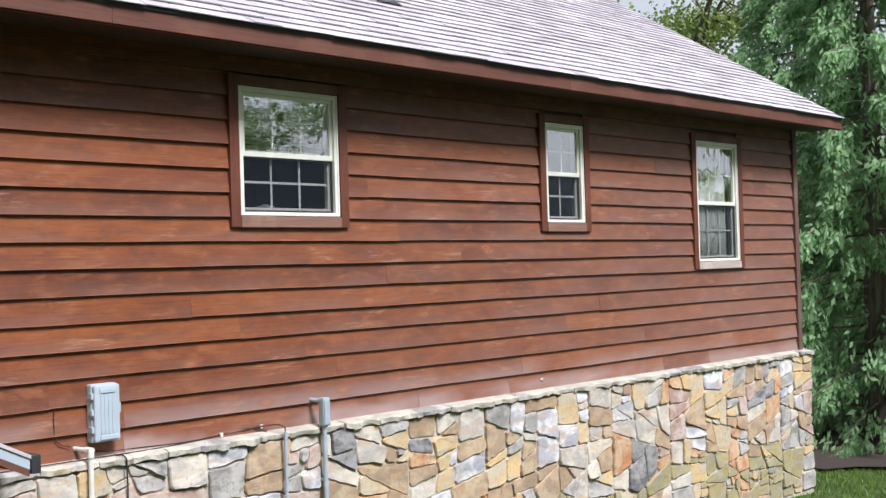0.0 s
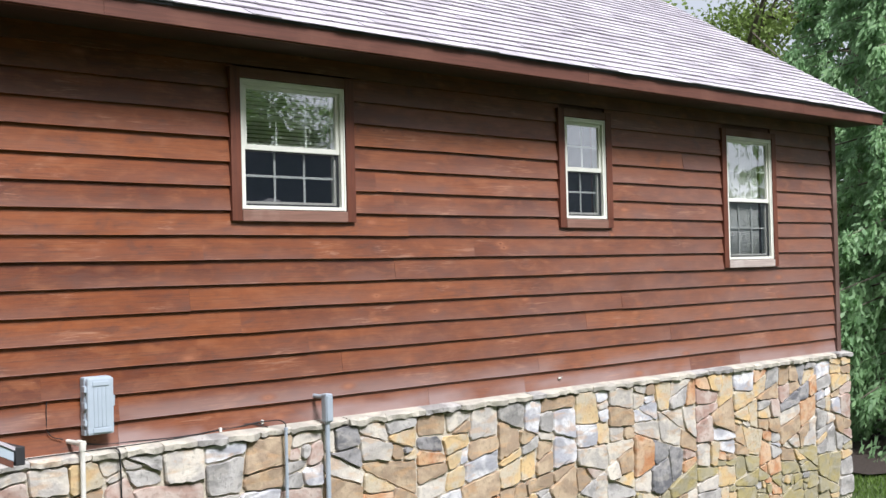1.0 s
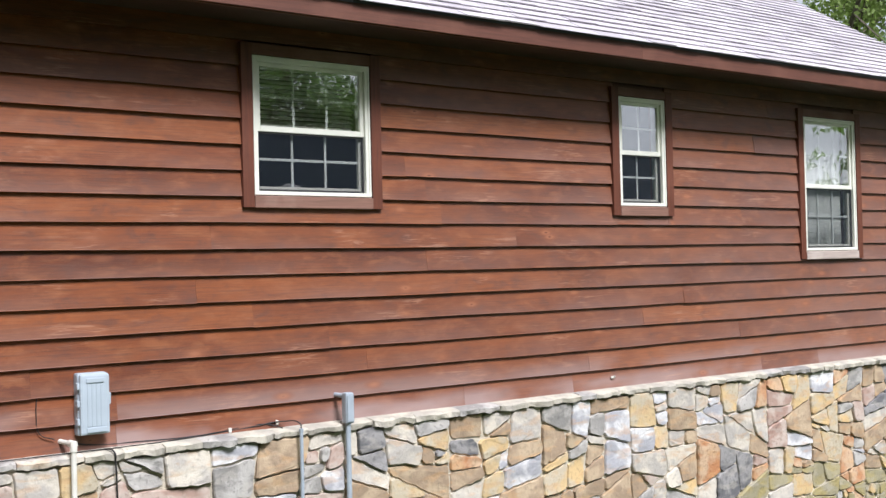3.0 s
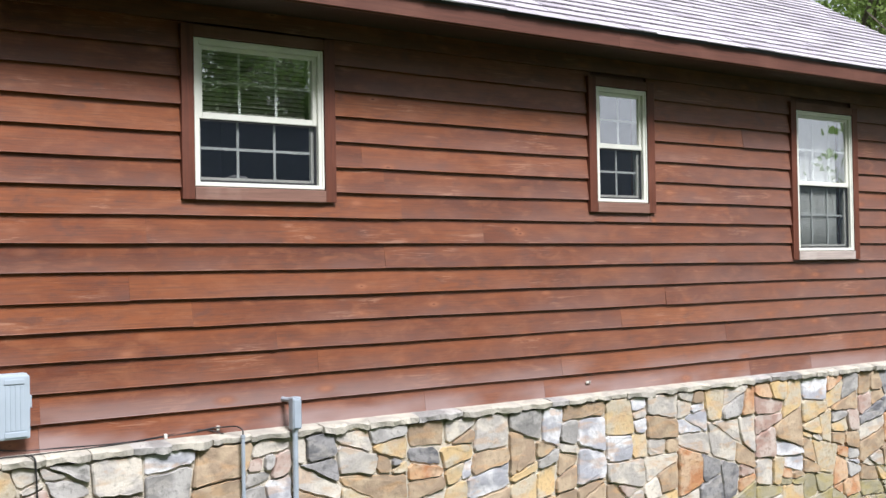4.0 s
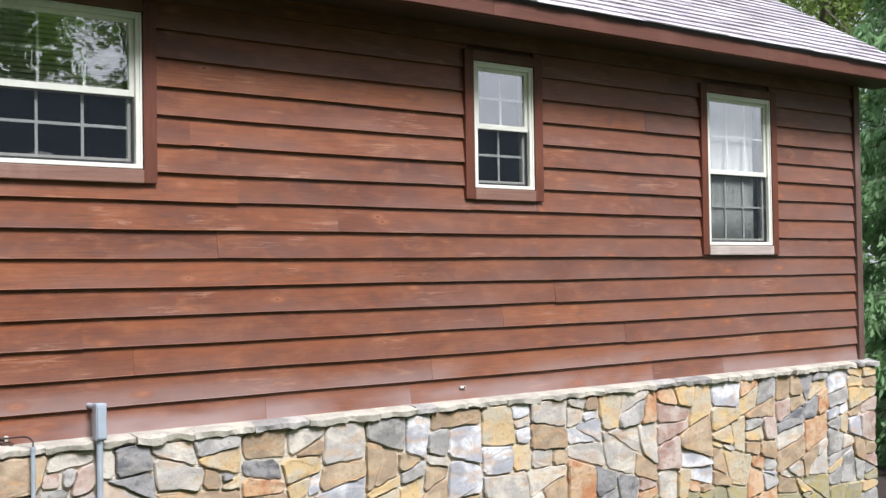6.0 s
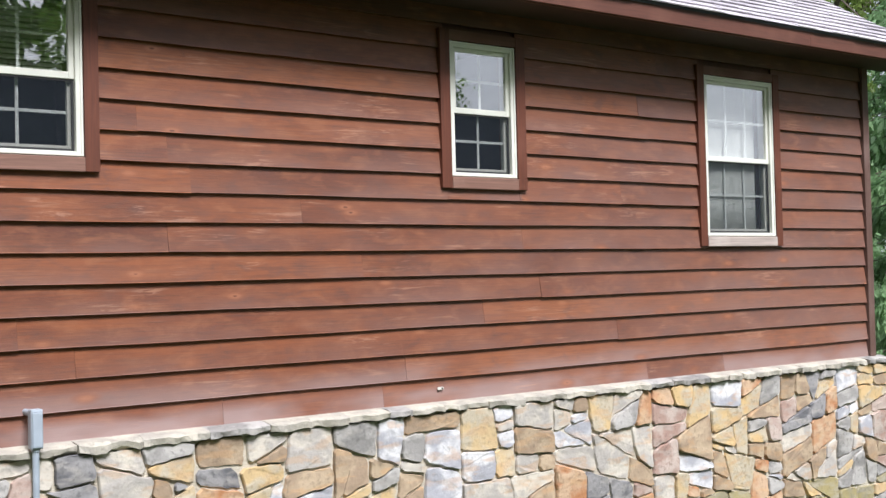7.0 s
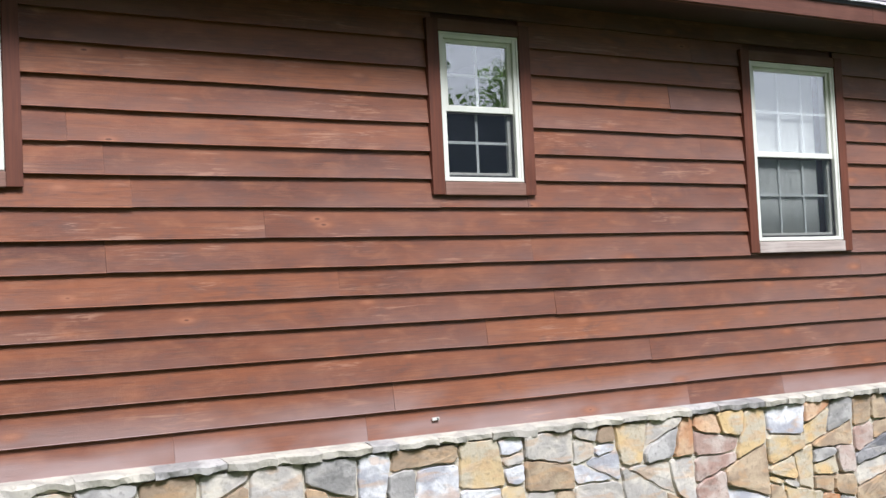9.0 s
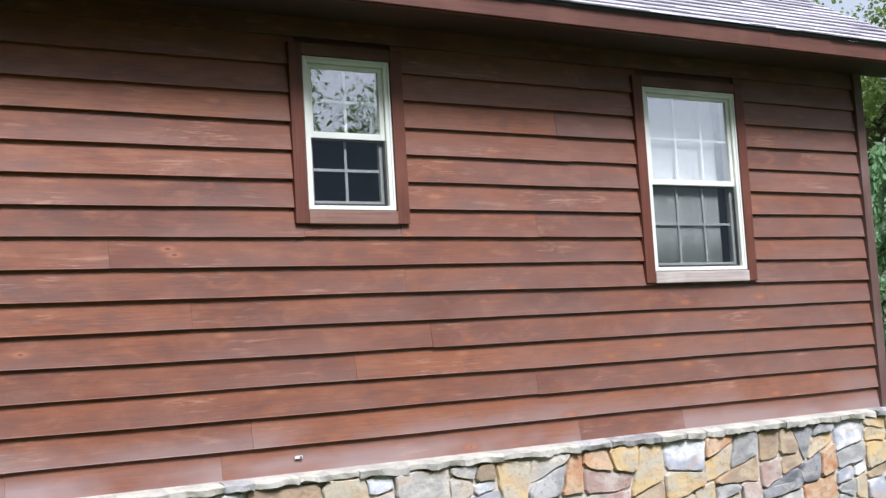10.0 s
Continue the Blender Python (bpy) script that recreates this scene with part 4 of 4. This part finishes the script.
def broadleaf(x, y, height, radius, seed, leaves=9000, label="leafy light green broadleaf tree", low=0.35, size=0.13, leaf=None):
    """Trunk, forked limbs and leaf clumps with gaps between them."""
    rng = np.random.default_rng(seed)
    z0 = ground_z(x, y) - 0.1
    tree = tagged(empty("broadleaf_tree"), label, "tree", group="broadleaf trees round the lawn")
    bm = rod(bmesh.new(), (x, y, z0), (x, y, z0 + height * 0.55), 0.02 * height, 0.011 * height, 10)
    cl = []
    for k in range(11):
        ang, h = k * 2.4 + rng.uniform(-0.3, 0.3), rng.uniform(low, 0.62)
        a = np.array([x, y, z0 + height * min(h, 0.54)])
        reach = radius * rng.uniform(0.6, 1.0)
        b = a + np.array([math.cos(ang) * reach * 0.55, math.sin(ang) * reach * 0.55, height * 0.18])
        c = a + np.array([math.cos(ang) * reach, math.sin(ang) * reach, height * rng.uniform(0.12, 0.40)])
        rod(bm, a, b, 0.008 * height, 0.005 * height, 6)
        rod(bm, b, c, 0.005 * height, 0.002 * height, 6)
        for q in range(9):
            t = rng.uniform(0.25, 1.1)
            ctr = (a + (b - a) * t * 2 if t < 0.5 else b + (c - b) * (t - 0.5) * 2) + rng.normal(0, 0.16 * radius, 3)
            cl.append((ctr, rng.uniform(0.10, 0.22) * radius))
            rod(bm, b + (c - b) * rng.uniform(0, 0.8), ctr, 0.0022 * height, 0.0008 * height, 4)
    tips, dirs = [], []
    per = leaves // len(cl)
    for ctr, r in cl:
        p = rng.normal(size=(per, 3))
        p = p / np.linalg.norm(p, axis=1)[:, None] * rng.uniform(0.2, 1.0, (per, 1)) ** 0.6 * np.array([1.25, 1.25, 0.7])
        tips.append(ctr + p * r)
        d = p * 0.6 + rng.normal(0, 0.7, (per, 3)) + np.array([0, 0, -0.35])
        dirs.append(d / (np.linalg.norm(d, axis=1)[:, None] + 1e-9))
    part("trunk", bm, BARK, tree)
    put("crown", leaf_mesh("crown", rng, np.concatenate(tips), np.concatenate(dirs), size, size * 0.34), leaf or LEAF, tree)
    return tree


conifer(15.6, 1.9, 13.0, 3.1, 3, 1.5)
conifer(22.5, 6.6, 14.0, 3.6, 5, 1.1)
conifer(19.0, -0.6, 12.0, 3.2, 8, 0.8)
conifer(24.5, 2.0, 14.0, 3.8, 11, 0.7)
conifer(18.5, 7.2, 6.5, 2.6, 14, 1.0)
broadleaf(25.5, 13.0, 15.0, 5.5, 21, 30000, size=0.15)
broadleaf(21.0, 17.0, 13.0, 4.5, 22, 9000)
broadleaf(29.0, 5.5, 8.0, 4.5, 23, 9000, low=0.1)
broadleaf(31.0, 11.0, 9.0, 5.0, 24, 9000, low=0.1)
# trees across the lawn, mirrored in the windows; shaded copy of the leaves
broadleaf(12.2, -17.5, 9.5, 4.2, 31, 24000, leaf=LEAF_SHADED, label="tall broadleaf tree across the lawn, shade put into its leaf colour", low=0.15, size=0.16)
broadleaf(9.0, -20.0, 10.0, 4.5, 32, 24000, leaf=LEAF_SHADED, label="tall broadleaf tree across the lawn, shade put into its leaf colour", low=0.15, size=0.16)
broadleaf(2.0, -24.0, 11.0, 5.0, 33, 9000, leaf=LEAF_SHADED, label="tall broadleaf tree across the lawn, shade put into its leaf colour", low=0.2)
# the next four are unseen, added to block low sky light
broadleaf(-8.0, -22.0, 12.0, 5.5, 36, 9000, leaf=LEAF_SHADED, label="tall broadleaf tree across the lawn, shade put into its leaf colour", low=0.15)
broadleaf(-16.0, -17.0, 13.0, 6.0, 37, 9000, leaf=LEAF_SHADED, label="tall broadleaf tree across the lawn, shade put into its leaf colour", low=0.15)
broadleaf(-20.0, -8.0, 13.0, 6.0, 38, 9000, leaf=LEAF_SHADED, label="tall broadleaf tree across the lawn, shade put into its leaf colour", low=0.15)
broadleaf(-2.0, -29.0, 14.0, 6.0, 39, 9000, leaf=LEAF_SHADED, label="tall broadleaf tree across the lawn, shade put into its leaf colour", low=0.15)


def build_blocking_woods():
    """Unseen far woods added south and west to block low sky: trunks, foliage clumps."""
    rng = np.random.default_rng(61)
    tips, dirs = [], []
    bm = bmesh.new()
    for k in range(70):
        ang = radians(150 + 140 * (k + rng.uniform()) / 62) if k < 62 else radians(345 + 13 * (k - 62 + rng.uniform()) / 8)
        d = rng.uniform(21, 30)
        x, y = math.cos(ang) * d, math.sin(ang) * d
        h = rng.uniform(11, 17)
        z0 = ground_z(x, y)
        rod(bm, (x, y, z0 - 0.1), (x, y, z0 + h * 0.7), 0.2, 0.08, 6)
        for q in range(26):
            c = np.array([x, y, z0 + h * rng.uniform(0.06, 1.0)]) + rng.normal(0, 1, 3) * np.array([1.9, 1.9, 0.5])
            p = rng.normal(0, 1, (44, 3)) * np.array([0.85, 0.85, 0.6])
            tips.append(c + p)
            w = rng.normal(0, 1, (44, 3))
            dirs.append(w / np.linalg.norm(w, axis=1)[:, None])
    woods = tagged(empty("blocking_woods"), "unseen dense woods added to block low sky light", "woods", kind="stuff")
    part("trunks", bm, BARK, woods)
    put("foliage", leaf_mesh("foliage", rng, np.concatenate(tips), np.concatenate(dirs), 0.62, 0.24), LEAF_SHADED, woods)


build_blocking_woods()


def build_mulch():
    bm = bmesh.new()
    n = 40
    vs = [bm.verts.new((15.6 + math.cos(2 * math.pi * i / n) * (4.6 + 0.4 * math.sin(i * 1.7)), 2.6 + math.sin(2 * math.pi * i / n) * (3.6 + 0.4 * math.sin(i * 2.3)), 0)) for i in range(n)]
    for v in vs:
        v.co.z = ground_z(v.co.x, v.co.y) + 0.055
    c = bm.verts.new((15.6, 2.6, ground_z(15.6, 2.6) + 0.10))
    for i in range(n):
        bm.faces.new((vs[i], vs[(i + 1) % n], c))
    tagged(part("mulch_bed", bm, MULCH), "dark bark mulch under the spruces", "mulch", kind="structure")


def build_grass():
    rng = np.random.default_rng(77)
    n = 26000
    x, y = rng.uniform(8.0, 14.0, n), rng.uniform(-5.0, 3.0, n)
    z = np.array([ground_z(a, b) + 0.05 * noise.noise((a * 0.35, b * 0.35, 0)) - 0.01 for a, b in zip(x, y)])
    d = np.stack([rng.normal(0, 0.35, n), rng.normal(0, 0.35, n), np.ones(n)], 1)
    d /= np.linalg.norm(d, axis=1)[:, None]
    keep = ~((x < 9.0) & (y > -0.12))
    tagged(put("grass", leaf_mesh("grass", rng, np.stack([x, y, z], 1)[keep], d[keep], 0.075, 0.006), GRASS), "short green lawn grass", "grass", kind="stuff")


build_mulch()
build_grass()

# ---- pieces of the wall base and roof ----
build_stone_base()


def build_shingles():
    """Tabs in lapped courses; the lowest courses one by one, the rest joined."""
    rng = random.Random(9)
    R0, R1 = -3.2, 9.065
    expo, lap, tab = 0.138, 0.155, 0.305
    c = 1 / math.hypot(1, PITCH)
    s = PITCH * c
    verts, faces = [], []

    def shingle(x0, x1, d0, j):
        """Corners of a tab whose lower edge lies d0 up the slope."""
        out = []
        thick = rng.choice((0.004, 0.005, 0.007, 0.010))
        for h, dd in ((0.0, 0.0), (0.0, lap), (0.010, 0.0), (0.003, lap)):
            if dd == 0 and h:
                h = thick
            for x in (x0, x1):
                d = d0 + dd + (j if dd == 0 else 0)
                lift = h + 0.014 - (0.011 * dd / lap)
                out.append((x, EAVE_Y - 0.03 + d * c - s * lift, eave_z(x) + 0.124 + d * s + c * lift))
        return out

    quads = ((0, 2, 3, 1), (4, 5, 7, 6), (0, 1, 5, 4), (1, 3, 7, 5), (2, 0, 4, 6))
    for k in range(38):
        d0 = k * expo
        x = R0 - rng.uniform(0, tab)
        bow = rng.uniform(0, 6)
        while x < R1:
            w = tab * rng.choice((1.0, 1.0, 1.0, 0.8, 1.2))
            a, b = max(x, R0) + 0.002, min(x + w, R1) - 0.002
            if b - a > 0.03:
                pts = shingle(a, b, d0, rng.uniform(-0.006, 0.006) + 0.004 * math.sin(x * 0.9 + bow))
                if k < 7:
                    put("shingle", pydata("shingle", pts, quads), SHINGLE_ONE, ROOF)
                else:
                    n = len(verts)
                    verts += pts
                    faces += [tuple(n + i for i in q) for q in quads]
            x += w
    tagged(put("shingles", pydata("shingles", verts, faces), SHINGLE, ROOF), "rows of grey-violet asphalt shingles", kind="stuff")


def mat_shingle_one():
    m = Mat("asphalt_shingle_tab", 0.85)
    v = m.coord()
    grit = m.noise(v, 220.0, 3, 0.7)
    base = m.ramp(m.random(), (0.0, (0.31, 0.285, 0.315)), (0.5, (0.41, 0.38, 0.415)), (1.0, (0.51, 0.475, 0.51)))
    base = m.mix(m.math("MULTIPLY", m.ramp(grit, (0.4, 0.0), (0.7, 1.0)), 0.5), base, (0.50, 0.46, 0.49))
    m.color(base).bump(grit, 0.5, 0.004)
    return m.m


SHINGLE_ONE = mat_shingle_one()
build_shingles()
